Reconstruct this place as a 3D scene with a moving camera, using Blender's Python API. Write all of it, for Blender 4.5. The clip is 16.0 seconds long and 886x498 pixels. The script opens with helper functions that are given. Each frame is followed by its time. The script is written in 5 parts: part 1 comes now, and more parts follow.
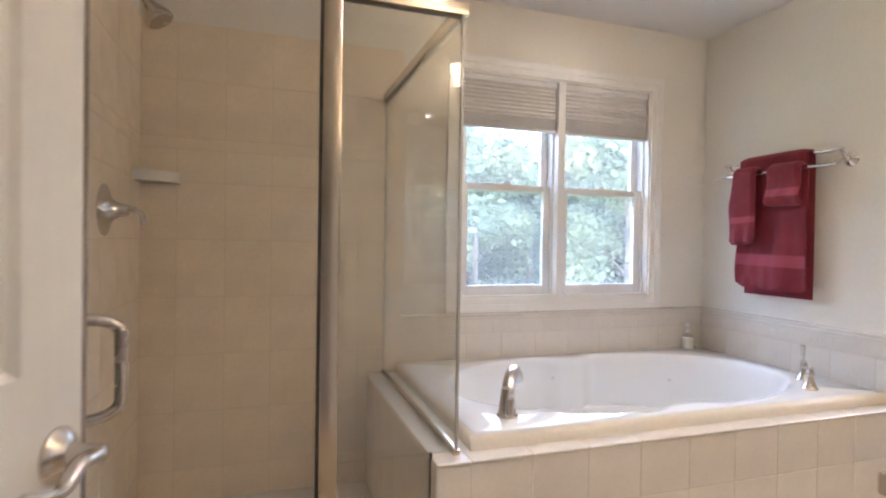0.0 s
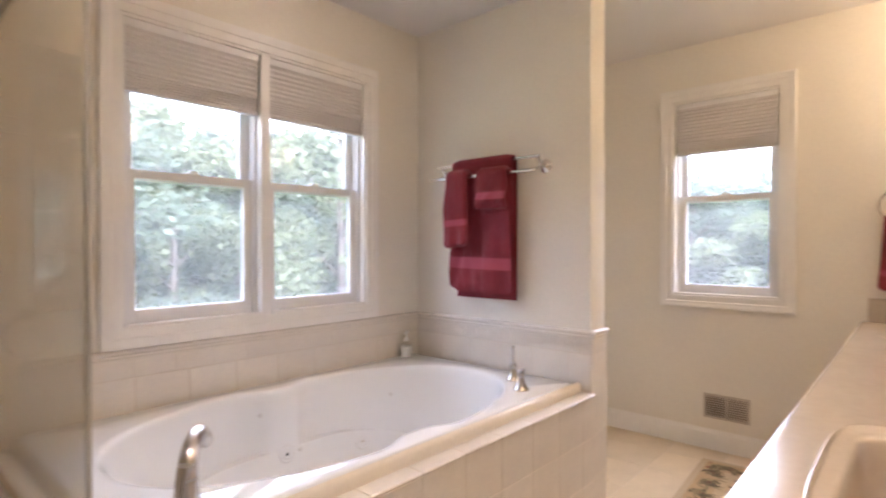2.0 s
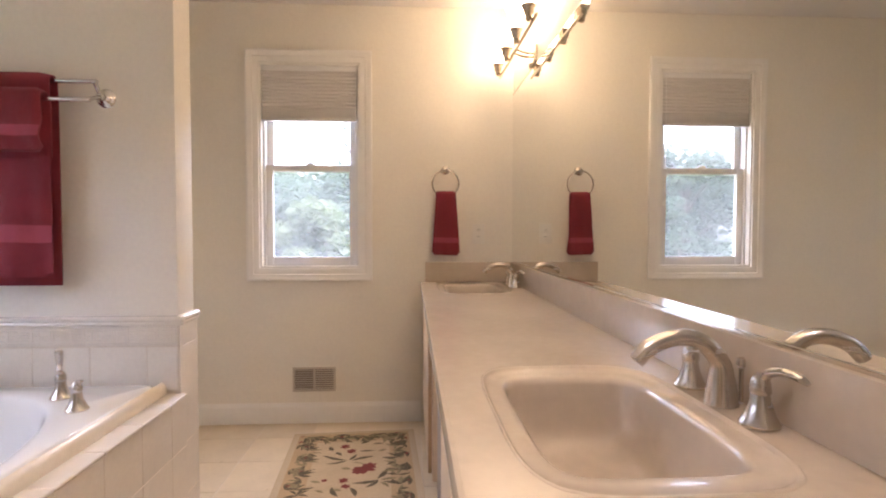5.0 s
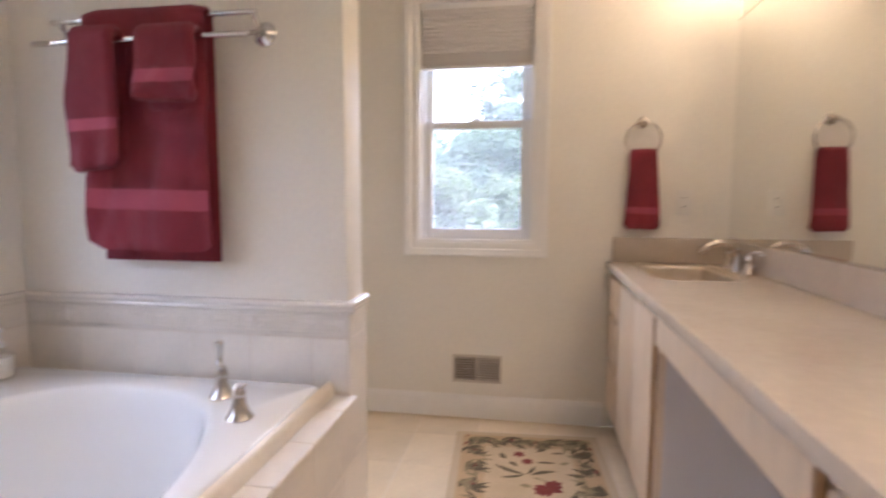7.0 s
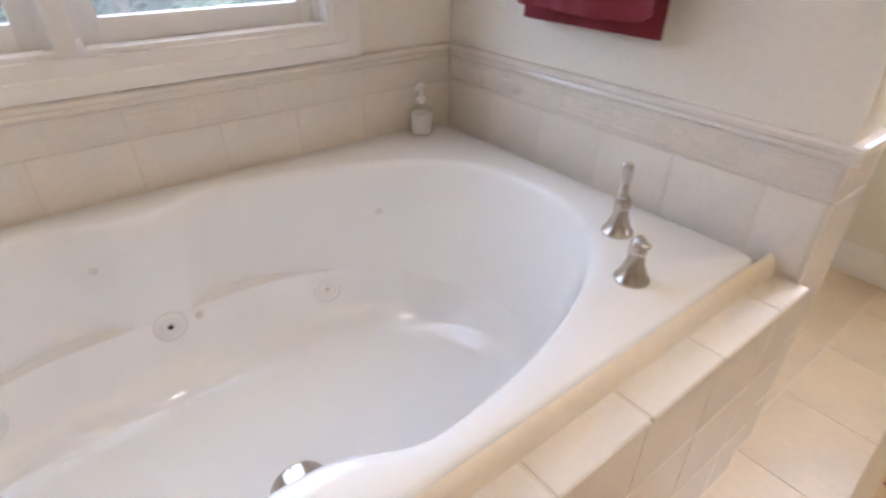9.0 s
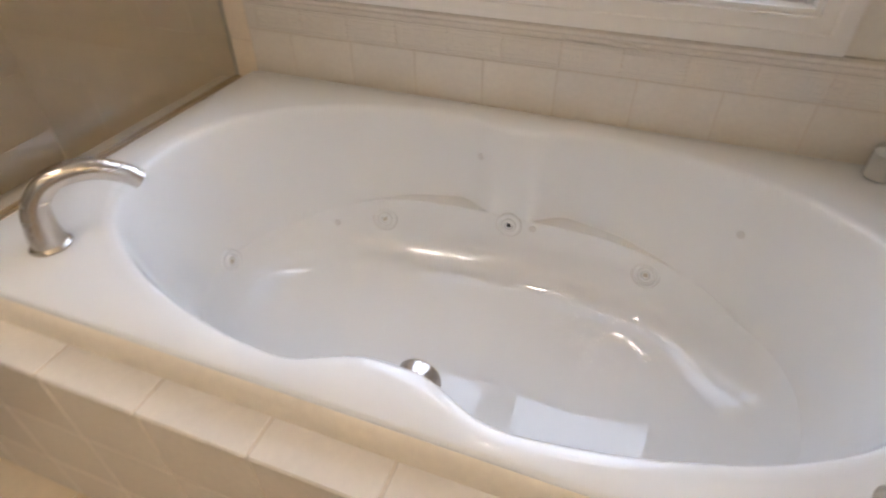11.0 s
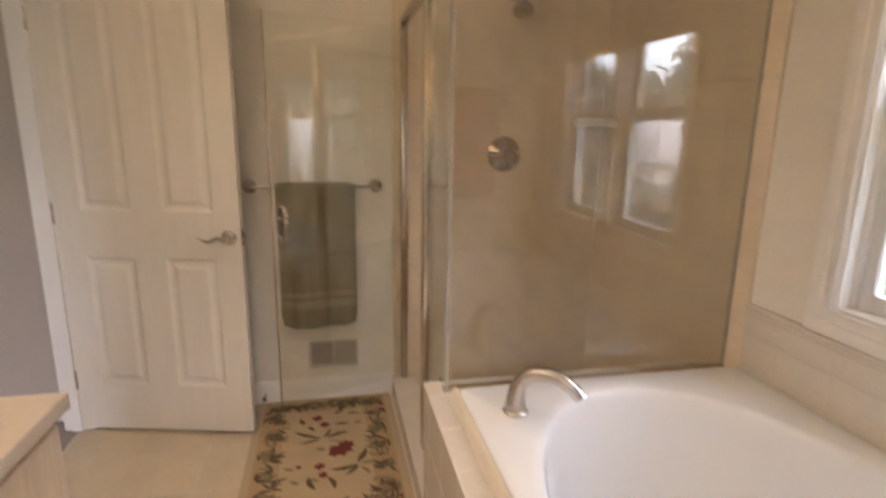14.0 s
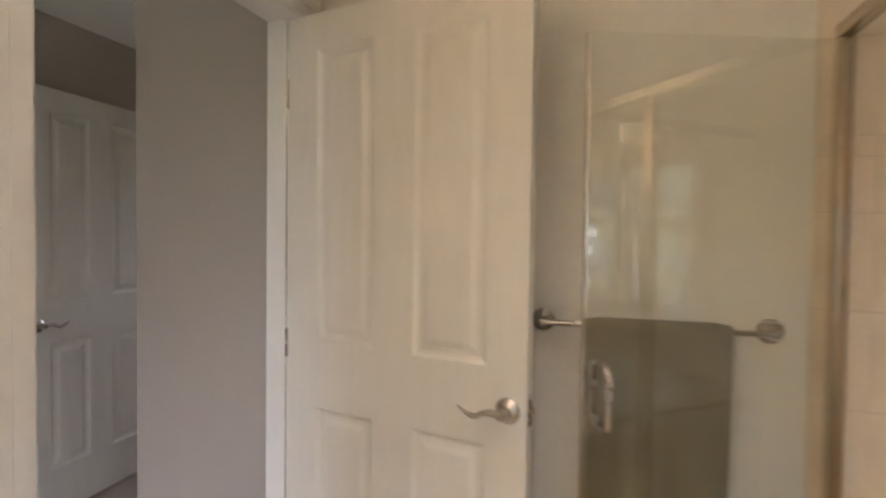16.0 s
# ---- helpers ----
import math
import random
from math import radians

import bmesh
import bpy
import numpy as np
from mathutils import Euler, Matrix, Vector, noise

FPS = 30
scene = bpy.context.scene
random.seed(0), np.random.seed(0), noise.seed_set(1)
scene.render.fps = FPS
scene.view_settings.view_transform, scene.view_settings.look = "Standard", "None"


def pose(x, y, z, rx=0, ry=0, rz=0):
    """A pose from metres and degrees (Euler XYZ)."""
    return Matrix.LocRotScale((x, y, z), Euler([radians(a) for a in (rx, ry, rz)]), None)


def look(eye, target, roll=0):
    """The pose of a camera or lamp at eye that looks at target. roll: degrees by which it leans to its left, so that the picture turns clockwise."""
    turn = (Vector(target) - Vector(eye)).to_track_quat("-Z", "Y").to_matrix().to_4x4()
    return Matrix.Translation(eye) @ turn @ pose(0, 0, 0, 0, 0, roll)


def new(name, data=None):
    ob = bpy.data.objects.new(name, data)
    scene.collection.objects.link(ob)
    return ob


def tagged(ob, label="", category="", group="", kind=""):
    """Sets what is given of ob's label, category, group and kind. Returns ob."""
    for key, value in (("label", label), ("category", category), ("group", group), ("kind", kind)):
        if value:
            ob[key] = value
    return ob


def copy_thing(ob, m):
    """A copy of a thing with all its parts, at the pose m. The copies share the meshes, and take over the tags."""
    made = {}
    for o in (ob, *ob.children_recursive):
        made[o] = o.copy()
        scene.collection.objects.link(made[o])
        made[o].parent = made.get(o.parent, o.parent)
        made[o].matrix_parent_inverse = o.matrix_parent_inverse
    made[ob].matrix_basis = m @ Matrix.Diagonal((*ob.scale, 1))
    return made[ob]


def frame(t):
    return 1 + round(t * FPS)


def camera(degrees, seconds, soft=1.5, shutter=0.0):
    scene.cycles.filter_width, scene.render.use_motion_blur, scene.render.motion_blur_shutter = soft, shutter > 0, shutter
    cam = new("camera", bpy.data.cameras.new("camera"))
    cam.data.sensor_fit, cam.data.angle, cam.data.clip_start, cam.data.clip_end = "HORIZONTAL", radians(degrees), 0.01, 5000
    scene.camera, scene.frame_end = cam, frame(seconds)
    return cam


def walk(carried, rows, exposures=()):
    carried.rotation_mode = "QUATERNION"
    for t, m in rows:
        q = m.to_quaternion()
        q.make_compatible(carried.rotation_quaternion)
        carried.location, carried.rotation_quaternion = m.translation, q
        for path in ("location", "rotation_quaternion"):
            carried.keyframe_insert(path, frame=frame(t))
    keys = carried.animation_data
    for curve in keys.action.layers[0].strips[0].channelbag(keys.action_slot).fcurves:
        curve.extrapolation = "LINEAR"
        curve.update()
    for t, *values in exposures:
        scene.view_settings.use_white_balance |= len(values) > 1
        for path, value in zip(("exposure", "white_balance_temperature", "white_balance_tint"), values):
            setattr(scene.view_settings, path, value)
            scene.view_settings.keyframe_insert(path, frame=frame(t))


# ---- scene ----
cam = camera(79.1, 16.0, soft=2.0, shutter=0.5)
EXPOSURES = [(0, 2.92, 5330, 21), (1.5, 2.82, 5670, 26), (4.0, 2.68, 6050, 29), (6.5, 2.74, 5420, 28), (8.5, 2.72, 5600, 24), (9.7, 2.52, 5700, 20), (11.8, 2.34, 6000, 19), (13, 2.38, 6280, 21), (14.2, 2.58, 6420, 25), (15, 2.72, 6260, 23), (16, 2.72, 5880, 19)]
PATH = [
    (0, (-2.514, -2.585, 1.191), (-1.883, -0.688, 1.168), 0.9),
    (0.5, (-2.47, -2.394, 1.204), (-1.743, -0.531, 1.188), 0.7),
    (1, (-2.393, -2.286, 1.215), (-1.464, -0.515, 1.211), 0.5),
    (1.5, (-2.313, -2.251, 1.224), (-1.081, -0.675, 1.215), 0.1),
    (2, (-2.259, -2.21, 1.215), (-0.765, -0.88, 1.204), -0.0),
    (2.5, (-2.181, -2.186, 1.22), (-0.505, -1.094, 1.209), -0.2),
    (3, (-2.103, -2.168, 1.212), (-0.287, -1.331, 1.207), -0.3),
    (3.5, (-2.069, -2.133, 1.183), (-0.138, -1.611, 1.168), -0.3),
    (4, (-2.037, -2.073, 1.131), (-0.05, -1.852, 1.105), -0.3),
    (4.2, (-2.03, -2.049, 1.124), (-0.034, -1.928, 1.09), -0.1),
    (6.3, (-1.71, -1.734, 1.175), (0.278, -1.93, 1.091), 0.0),
    (6.5, (-1.645, -1.706, 1.176), (0.35, -1.797, 1.072), 0.1),
    (7, (-1.487, -1.627, 1.134), (0.478, -1.301, 0.946), 0.2),
    (7.5, (-1.367, -1.551, 1.123), (0.456, -0.824, 0.736), 0.5),
    (8, (-1.241, -1.473, 1.119), (0.349, -0.444, 0.479), 0.4),
    (8.5, (-1.163, -1.386, 1.143), (0.184, -0.184, 0.282), 0.8),
    (9, (-1.082, -1.348, 1.152), (-0.03, -0.011, 0.101), 0.5),
    (9.5, (-1.013, -1.334, 1.162), (-0.344, 0.149, -0.002), 0.9),
    (9.7, (-0.981, -1.343, 1.164), (-0.508, 0.179, -0.043), 0.4),
    (11.8, (-0.567, -1.458, 1.343), (-1.484, -0.25, 0.039), 1.5),
    (12, (-0.525, -1.475, 1.365), (-1.53, -0.335, 0.064), 1.6),
    (12.5, (-0.426, -1.445, 1.378), (-1.672, -0.465, 0.16), 1.4),
    (13, (-0.334, -1.412, 1.412), (-1.855, -0.616, 0.384), 1.2),
    (13.5, (-0.322, -1.411, 1.41), (-2.085, -0.809, 0.683), 1.0),
    (14, (-0.354, -1.416, 1.402), (-2.264, -1.013, 0.966), 0.9),
    (14.5, (-0.488, -1.444, 1.402), (-2.475, -1.311, 1.216), 0.85),
    (15, (-0.712, -1.477, 1.39), (-2.705, -1.647, 1.389), 0.8),
    (15.5, (-1.068, -1.518, 1.378), (-3.038, -1.864, 1.353), 0.7),
    (16, (-1.428, -1.634, 1.369), (-3.346, -2.198, 1.318), 0.7),
]
walk(cam, [(t, look(eye, target, roll)) for t, eye, target, roll in PATH], EXPOSURES)

# ---- light ----
SUN_UP, SUN_ROUND = 38, 200
world = bpy.data.worlds.new("world")
scene.world = world
world.use_nodes = True
wn = world.node_tree
sky = wn.nodes.new("ShaderNodeTexSky")
sky.sky_type, sky.sun_disc = "NISHITA", False
sky.sun_elevation, sky.sun_rotation = radians(SUN_UP), radians(SUN_ROUND)
sky.air_density, sky.dust_density, sky.ozone_density = 1.0, 4.0, 1.0
grey = wn.nodes.new("ShaderNodeHueSaturation")
grey.inputs["Saturation"].default_value, grey.inputs["Value"].default_value = 0.30, 3.45
wn.links.new(sky.outputs[0], grey.inputs["Color"])
wn.links.new(grey.outputs[0], wn.nodes["Background"].inputs[0])
wn.nodes["Background"].inputs[1].default_value = 0.15


def lamp(name, kind, energy, colour, m, **more):
    data = bpy.data.lights.new(name, kind)
    data.energy, data.color = energy, colour
    if "size" in more:
        data.shape, data.size = "DISK", more["size"]
    if "soft" in more:
        data.shadow_soft_size = more["soft"]
    if "angle" in more:
        data.angle = radians(more["angle"])
    ob = new(name, data)
    ob.matrix_world = m
    return ob


lamp("sun", "SUN", 0.8, (1.0, 0.95, 0.88), pose(0, 0, 30, 90 - SUN_UP, 0, 180 - SUN_ROUND), angle=30)


def window_light(name, watts, m, w, h):
    """The sky's light falling in through a window's opening, downwards as it comes from above."""
    data = bpy.data.lights.new(name, "AREA")
    data.energy, data.color, data.shape, data.size, data.size_y = watts, (1.0, 0.96, 0.89), "RECTANGLE", w, h
    data.spread = radians(84)
    ob = new(name, data)
    ob.matrix_world = m
    return ob


window_light("sky_light_east", 0.62, pose(1.222, -1.342, 1.735, 38, 0, 90), 0.5, 0.05)
window_light("sky_light_north", 0.12, pose(-0.983, 0.02, 1.76, 38, 0, 180), 1.05, 0.05)

# ---- materials ----
def material(name, colour, rough=0.5, metal=0.0, grain=0.0, grain_size=40.0, stain=0.0, stain_size=3.0,
             bump=0.0, bump_size=80.0, vary=0.0, coat=0.0, second=None, stretch=(1, 1, 1), rough_vary=0.0, sheen=0.0):
    m = bpy.data.materials.new(name)
    m.use_nodes = True
    nt, b = m.node_tree, m.node_tree.nodes["Principled BSDF"]
    b.inputs["Roughness"].default_value, b.inputs["Metallic"].default_value = rough, metal
    b.inputs["Coat Weight"].default_value = coat
    b.inputs["Coat Roughness"].default_value = 0.08
    if sheen:
        b.inputs["Sheen Weight"].default_value = sheen
        b.inputs["Sheen Roughness"].default_value = 0.6
    co = nt.nodes.new("ShaderNodeTexCoord")
    mp = nt.nodes.new("ShaderNodeMapping")
    mp.inputs["Scale"].default_value = stretch
    nt.links.new(co.outputs["Object"], mp.inputs["Vector"])

    def noise_of(size, detail=4.0):
        n = nt.nodes.new("ShaderNodeTexNoise")
        n.inputs["Scale"].default_value, n.inputs["Detail"].default_value = size, detail
        nt.links.new(mp.outputs[0], n.inputs["Vector"])
        return n.outputs["Fac"]

    def mixed(fac, a, c):
        x = nt.nodes.new("ShaderNodeMix")
        x.data_type = "RGBA"
        nt.links.new(fac, x.inputs[0])
        for sock, v in ((x.inputs[6], a), (x.inputs[7], c)):
            if isinstance(v, tuple):
                sock.default_value = (*v, 1)
            else:
                nt.links.new(v, sock)
        return x.outputs[2]

    def shade(c, k):
        return tuple(max(0.0, min(1.0, v * k)) for v in c)

    base = None
    if stain:
        r = nt.nodes.new("ShaderNodeMapRange")
        r.inputs[1].default_value, r.inputs[2].default_value = 0.35, 0.68
        nt.links.new(noise_of(stain_size, 3.0), r.inputs[0])
        base = mixed(r.outputs[0], shade(colour, 1 + stain * 0.5), second or shade(colour, 1 - stain))
    if grain:
        g = nt.nodes.new("ShaderNodeMapRange")
        g.inputs[1].default_value, g.inputs[2].default_value = 0.3, 0.7
        g.inputs[3].default_value, g.inputs[4].default_value = 1 - grain, 1 + grain
        nt.links.new(noise_of(grain_size), g.inputs[0])
        v = nt.nodes.new("ShaderNodeHueSaturation")
        nt.links.new(g.outputs[0], v.inputs["Value"])
        if base is None:
            v.inputs["Color"].default_value = (*colour, 1)
        else:
            nt.links.new(base, v.inputs["Color"])
        base = v.outputs[0]
    if vary:
        info = nt.nodes.new("ShaderNodeObjectInfo")
        r = nt.nodes.new("ShaderNodeMapRange")
        r.inputs[3].default_value, r.inputs[4].default_value = 1 - vary, 1 + vary
        nt.links.new(info.outputs["Random"], r.inputs[0])
        v = nt.nodes.new("ShaderNodeHueSaturation")
        nt.links.new(r.outputs[0], v.inputs["Value"])
        if base is None:
            v.inputs["Color"].default_value = (*colour, 1)
        else:
            nt.links.new(base, v.inputs["Color"])
        base = v.outputs[0]
    if base is None:
        b.inputs["Base Color"].default_value = (*colour, 1)
    else:
        nt.links.new(base, b.inputs["Base Color"])
    if rough_vary:
        r = nt.nodes.new("ShaderNodeMapRange")
        r.inputs[3].default_value, r.inputs[4].default_value = max(0.02, rough - rough_vary), rough + rough_vary
        nt.links.new(noise_of(9.0), r.inputs[0])
        nt.links.new(r.outputs[0], b.inputs["Roughness"])
    if bump:
        n = nt.nodes.new("ShaderNodeBump")
        n.inputs["Strength"].default_value, n.inputs["Distance"].default_value = bump, 0.004
        nt.links.new(noise_of(bump_size, 5.0), n.inputs["Height"])
        nt.links.new(n.outputs[0], b.inputs["Normal"])
    return m


def glowing(name, colour, strength):
    m = bpy.data.materials.new(name)
    m.use_nodes = True
    b = m.node_tree.nodes["Principled BSDF"]
    b.inputs["Base Color"].default_value = (0.9, 0.88, 0.82, 1)
    b.inputs["Emission Color"].default_value, b.inputs["Emission Strength"].default_value = (*colour, 1), strength
    return m


def glass(name, tint, rough=0.0, head_on=0.042):
    """Thin architectural glass: lets light straight through and mirrors by Fresnel."""
    m = bpy.data.materials.new(name)
    m.use_nodes = True
    nt = m.node_tree
    nt.nodes.remove(nt.nodes["Principled BSDF"])
    mix, face = nt.nodes.new("ShaderNodeMixShader"), nt.nodes.new("ShaderNodeLayerWeight")
    clear, gloss = nt.nodes.new("ShaderNodeBsdfTransparent"), nt.nodes.new("ShaderNodeBsdfGlossy")
    power, scale = nt.nodes.new("ShaderNodeMath"), nt.nodes.new("ShaderNodeMath")
    power.operation, scale.operation = "POWER", "MULTIPLY_ADD"
    face.inputs["Blend"].default_value = 0.5
    power.inputs[1].default_value = 5.0
    scale.inputs[1].default_value, scale.inputs[2].default_value = 0.90, head_on
    clear.inputs[0].default_value = (*tint, 1)
    gloss.inputs["Roughness"].default_value = rough
    nt.links.new(face.outputs["Facing"], power.inputs[0])
    nt.links.new(power.outputs[0], scale.inputs[0])
    nt.links.new(scale.outputs[0], mix.inputs[0])
    nt.links.new(clear.outputs[0], mix.inputs[1])
    nt.links.new(gloss.outputs[0], mix.inputs[2])
    nt.links.new(mix.outputs[0], nt.nodes["Material Output"].inputs[0])
    return m


WALL = material("wall_paint", (0.825, 0.782, 0.69), 0.55, grain=0.02, grain_size=60, stain=0.03, stain_size=1.2, bump=0.12, bump_size=160)
CEIL = material("ceiling_paint", (0.78, 0.75, 0.70), 0.8, stain=0.03, stain_size=1.5, bump=0.15, bump_size=120)
HALL = material("hall_paint", (0.50, 0.43, 0.36), 0.6, stain=0.03, bump=0.1, bump_size=150)
TRIM = material("white_trim_paint", (0.86, 0.835, 0.785), 0.35, grain=0.015, grain_size=25, stain=0.03, stain_size=2, bump=0.05)
VINYL = material("white_vinyl", (0.80, 0.79, 0.77), 0.3, stain=0.03, stain_size=4)
DOOR = material("door_paint", (0.80, 0.76, 0.68), 0.4, grain=0.02, grain_size=30, stain=0.03, bump=0.06, bump_size=200, stretch=(1, 1, 0.15))
BEIGE = material("beige_shower_tile", (0.82, 0.70, 0.535), 0.30, grain=0.03, grain_size=90, stain=0.05, stain_size=6, vary=0.014, bump=0.04, bump_size=30, rough_vary=0.06)
CREAM = material("cream_tile", (0.775, 0.715, 0.625), 0.2, grain=0.025, grain_size=90, stain=0.05, stain_size=5, vary=0.014, bump=0.04, bump_size=30, rough_vary=0.06)
FLOORT = material("cream_floor_tile", (0.645, 0.53, 0.36), 0.3, grain=0.03, grain_size=45, stain=0.07, stain_size=4, vary=0.04, bump=0.06, bump_size=40, rough_vary=0.08)
GROUTB = material("beige_grout", (0.72, 0.61, 0.46), 0.8, grain=0.04, grain_size=120, bump=0.2)
GROUT = material("grout", (0.68, 0.60, 0.49), 0.85, grain=0.05, grain_size=120, bump=0.2)
TUB = material("white_acrylic", (0.855, 0.855, 0.84), 0.012, stain=0.012, stain_size=2)
FITSHADE = material("fitting_shade_grey", (0.70, 0.68, 0.65), 0.4)
COUNTER = material("cultured_marble", (0.57, 0.478, 0.37), 0.21, grain=0.03, grain_size=35, stain=0.07, stain_size=3, coat=0.15)
SPLASH = COUNTER
MAPLE = material("pale_maple", (0.70, 0.55, 0.38), 0.35, grain=0.07, grain_size=14, stain=0.06, stain_size=2, bump=0.05, bump_size=60, stretch=(9, 9, 0.7))
MAPLED = material("maple_end_grain", (0.42, 0.26, 0.13), 0.45, grain=0.1, grain_size=30)
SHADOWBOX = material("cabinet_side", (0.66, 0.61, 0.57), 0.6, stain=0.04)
NICKEL = material("brushed_nickel", (0.60, 0.555, 0.50), 0.27, 1.0, grain=0.012, grain_size=160, rough_vary=0.02, stretch=(1, 1, 4))
CHROME = material("polished_chrome", (0.72, 0.70, 0.68), 0.09, 1.0)
FRAME = material("satin_brass_nickel", (0.62, 0.54, 0.43), 0.25, 1.0, grain=0.03, grain_size=90, stretch=(1, 1, 0.1))
SEAL = material("dark_seal", (0.11, 0.095, 0.075), 0.5)
DARK = material("dark_void", (0.02, 0.02, 0.02), 0.8)
BURGUNDY = material("burgundy_terry", (0.24, 0.021, 0.034), 0.95, grain=0.22, grain_size=420, stain=0.14, stain_size=9, bump=0.9, bump_size=520, sheen=0.08)
BURGBAND = material("burgundy_flat_weave", (0.37, 0.052, 0.080), 0.75, grain=0.1, grain_size=300, bump=0.4, bump_size=300, sheen=0.06)
OLIVEB = material("olive_flat_weave", (0.37, 0.335, 0.24), 0.85, grain=0.1, grain_size=300, bump=0.4, bump_size=300)
LINER = material("cream_liner", (0.80, 0.72, 0.59), 0.3, grain=0.03, grain_size=60, vary=0.03)
OLIVE = material("olive_terry", (0.27, 0.24, 0.155), 0.95, grain=0.2, grain_size=420, stain=0.1, stain_size=9, bump=0.9, bump_size=520, sheen=0.2)
RUG = material("rug_cream", (0.55, 0.42, 0.25), 0.95, grain=0.12, grain_size=350, stain=0.08, stain_size=7, bump=0.8, bump_size=420)
RUGEDGE = material("rug_binding", (0.52, 0.41, 0.26), 0.95, grain=0.12, grain_size=350, bump=0.7, bump_size=420)
LEAFD = material("rug_dark_leaf", (0.125, 0.095, 0.05), 0.95, grain=0.25, grain_size=300, bump=0.6, bump_size=420)
LEAFL = material("rug_olive_leaf", (0.27, 0.215, 0.11), 0.95, grain=0.25, grain_size=300, bump=0.6, bump_size=420)
BLOOM = material("rug_red_bloom", (0.20, 0.04, 0.03), 0.95, grain=0.25, grain_size=300, bump=0.6, bump_size=420)
BLIND = material("pleated_fabric", (0.66, 0.63, 0.60), 0.9, grain=0.04, grain_size=200)
SHADEG = glowing("lamp_glass", (1.0, 0.75, 0.42), 2.4)
FILLCAN = glowing("fill_can_lens", (1.0, 0.86, 0.68), 70.0)
CANDIM = glowing("dim_can_lens", (1.0, 0.86, 0.68), 9.0)
MIRROR = material("mirror_silver", (0.88, 0.885, 0.87), 0.01, 1.0)
PANE = glass("window_glass", (0.93, 0.96, 0.96))
SHOWERG = glass("shower_glass", (0.98, 0.985, 0.97), 0.0, 0.075)
SOAPG = glass("bottle_glass", (0.97, 0.975, 0.97), 0.05, 0.03)
PLASTIC = material("ivory_plastic", (0.82, 0.79, 0.72), 0.3)
VENTB = material("vent_backing", (0.20, 0.165, 0.13), 0.7)
VENTM = material("beige_enamel", (0.55, 0.49, 0.41), 0.4, stain=0.04)
GRASS = material("lawn", (0.055, 0.076, 0.036), 0.9, grain=0.25, grain_size=6, stain=0.2, stain_size=0.3, bump=0.5, bump_size=20)
LEAVES = material("leaves", (0.062, 0.082, 0.056), 0.7, grain=0.22, grain_size=0.6, stain=0.25, stain_size=0.2, second=(0.056, 0.080, 0.056))
LEAVESY = material("yellow_green_leaves", (0.088, 0.105, 0.056), 0.7, grain=0.22, grain_size=0.6, stain=0.2, stain_size=0.25)
BARK = material("bark", (0.06, 0.05, 0.04), 0.9, grain=0.3, grain_size=8, bump=0.8, bump_size=15, stretch=(1, 1, 0.2))
SIDING = material("pale_siding", (0.62, 0.61, 0.58), 0.6, stain=0.05)
ROOF = material("grey_shingle", (0.30, 0.29, 0.29), 0.9, grain=0.2, grain_size=12, stain=0.15, stain_size=1)
CARPET = material("hall_carpet", (0.36, 0.30, 0.25), 0.95, grain=0.15, grain_size=260, stain=0.06, bump=0.8, bump_size=300)
CLEARSEAL = material("clear_seal", (0.42, 0.40, 0.34), 0.35)
RUGBAND = material("rug_tan_band", (0.48, 0.335, 0.18), 0.95, grain=0.12, grain_size=350, stain=0.08, stain_size=7, bump=0.8, bump_size=420)


def let_light_through(m, amount, colour):
    """Adds translucence, for leaves and for the pale veil that hazes the view through panes."""
    nt = m.node_tree
    out = nt.nodes["Material Output"]
    old = out.inputs[0].links[0].from_socket
    mix, tr = nt.nodes.new("ShaderNodeMixShader"), nt.nodes.new("ShaderNodeBsdfTranslucent")
    mix.inputs[0].default_value = amount
    tr.inputs[0].default_value = (*colour, 1)
    nt.links.new(old, mix.inputs[1])
    nt.links.new(tr.outputs[0], mix.inputs[2])
    nt.links.new(mix.outputs[0], out.inputs[0])


let_light_through(LEAVES, 0.55, (0.088, 0.115, 0.080))
let_light_through(LEAVESY, 0.55, (0.105, 0.130, 0.075))
# veil put into the glass to imitate bright haze outdoors
let_light_through(PANE, 0.048, (0.94, 0.97, 0.94))


# ---- mesh helpers ----
def thing(name, label, category, group="", at=(0, 0, 0), turn=0.0):
    e = new(name)
    e.empty_display_size = 0.1
    e.matrix_world = pose(*at, 0, 0, turn)
    return tagged(e, label, category, group)


def part(name, bm, mat, parent=None, label="", smooth=True, m=None):
    data = bpy.data.meshes.new(name)
    if bm.faces:
        bmesh.ops.recalc_face_normals(bm, faces=bm.faces[:])
    bm.to_mesh(data)
    bm.free()
    for mt in (mat if isinstance(mat, (list, tuple)) else (mat,)):
        data.materials.append(mt)
    if smooth:
        data.set_sharp_from_angle(angle=radians(38))
        for p in data.polygons:
            p.use_smooth = True
    ob = new(name, data)
    if parent is not None:
        ob.parent = parent
    if m is not None:
        ob.matrix_local = m
    if label:
        ob["label"] = label
    return ob


def structure(ob, label="", category=""):
    return tagged(ob, label, category, kind="structure")


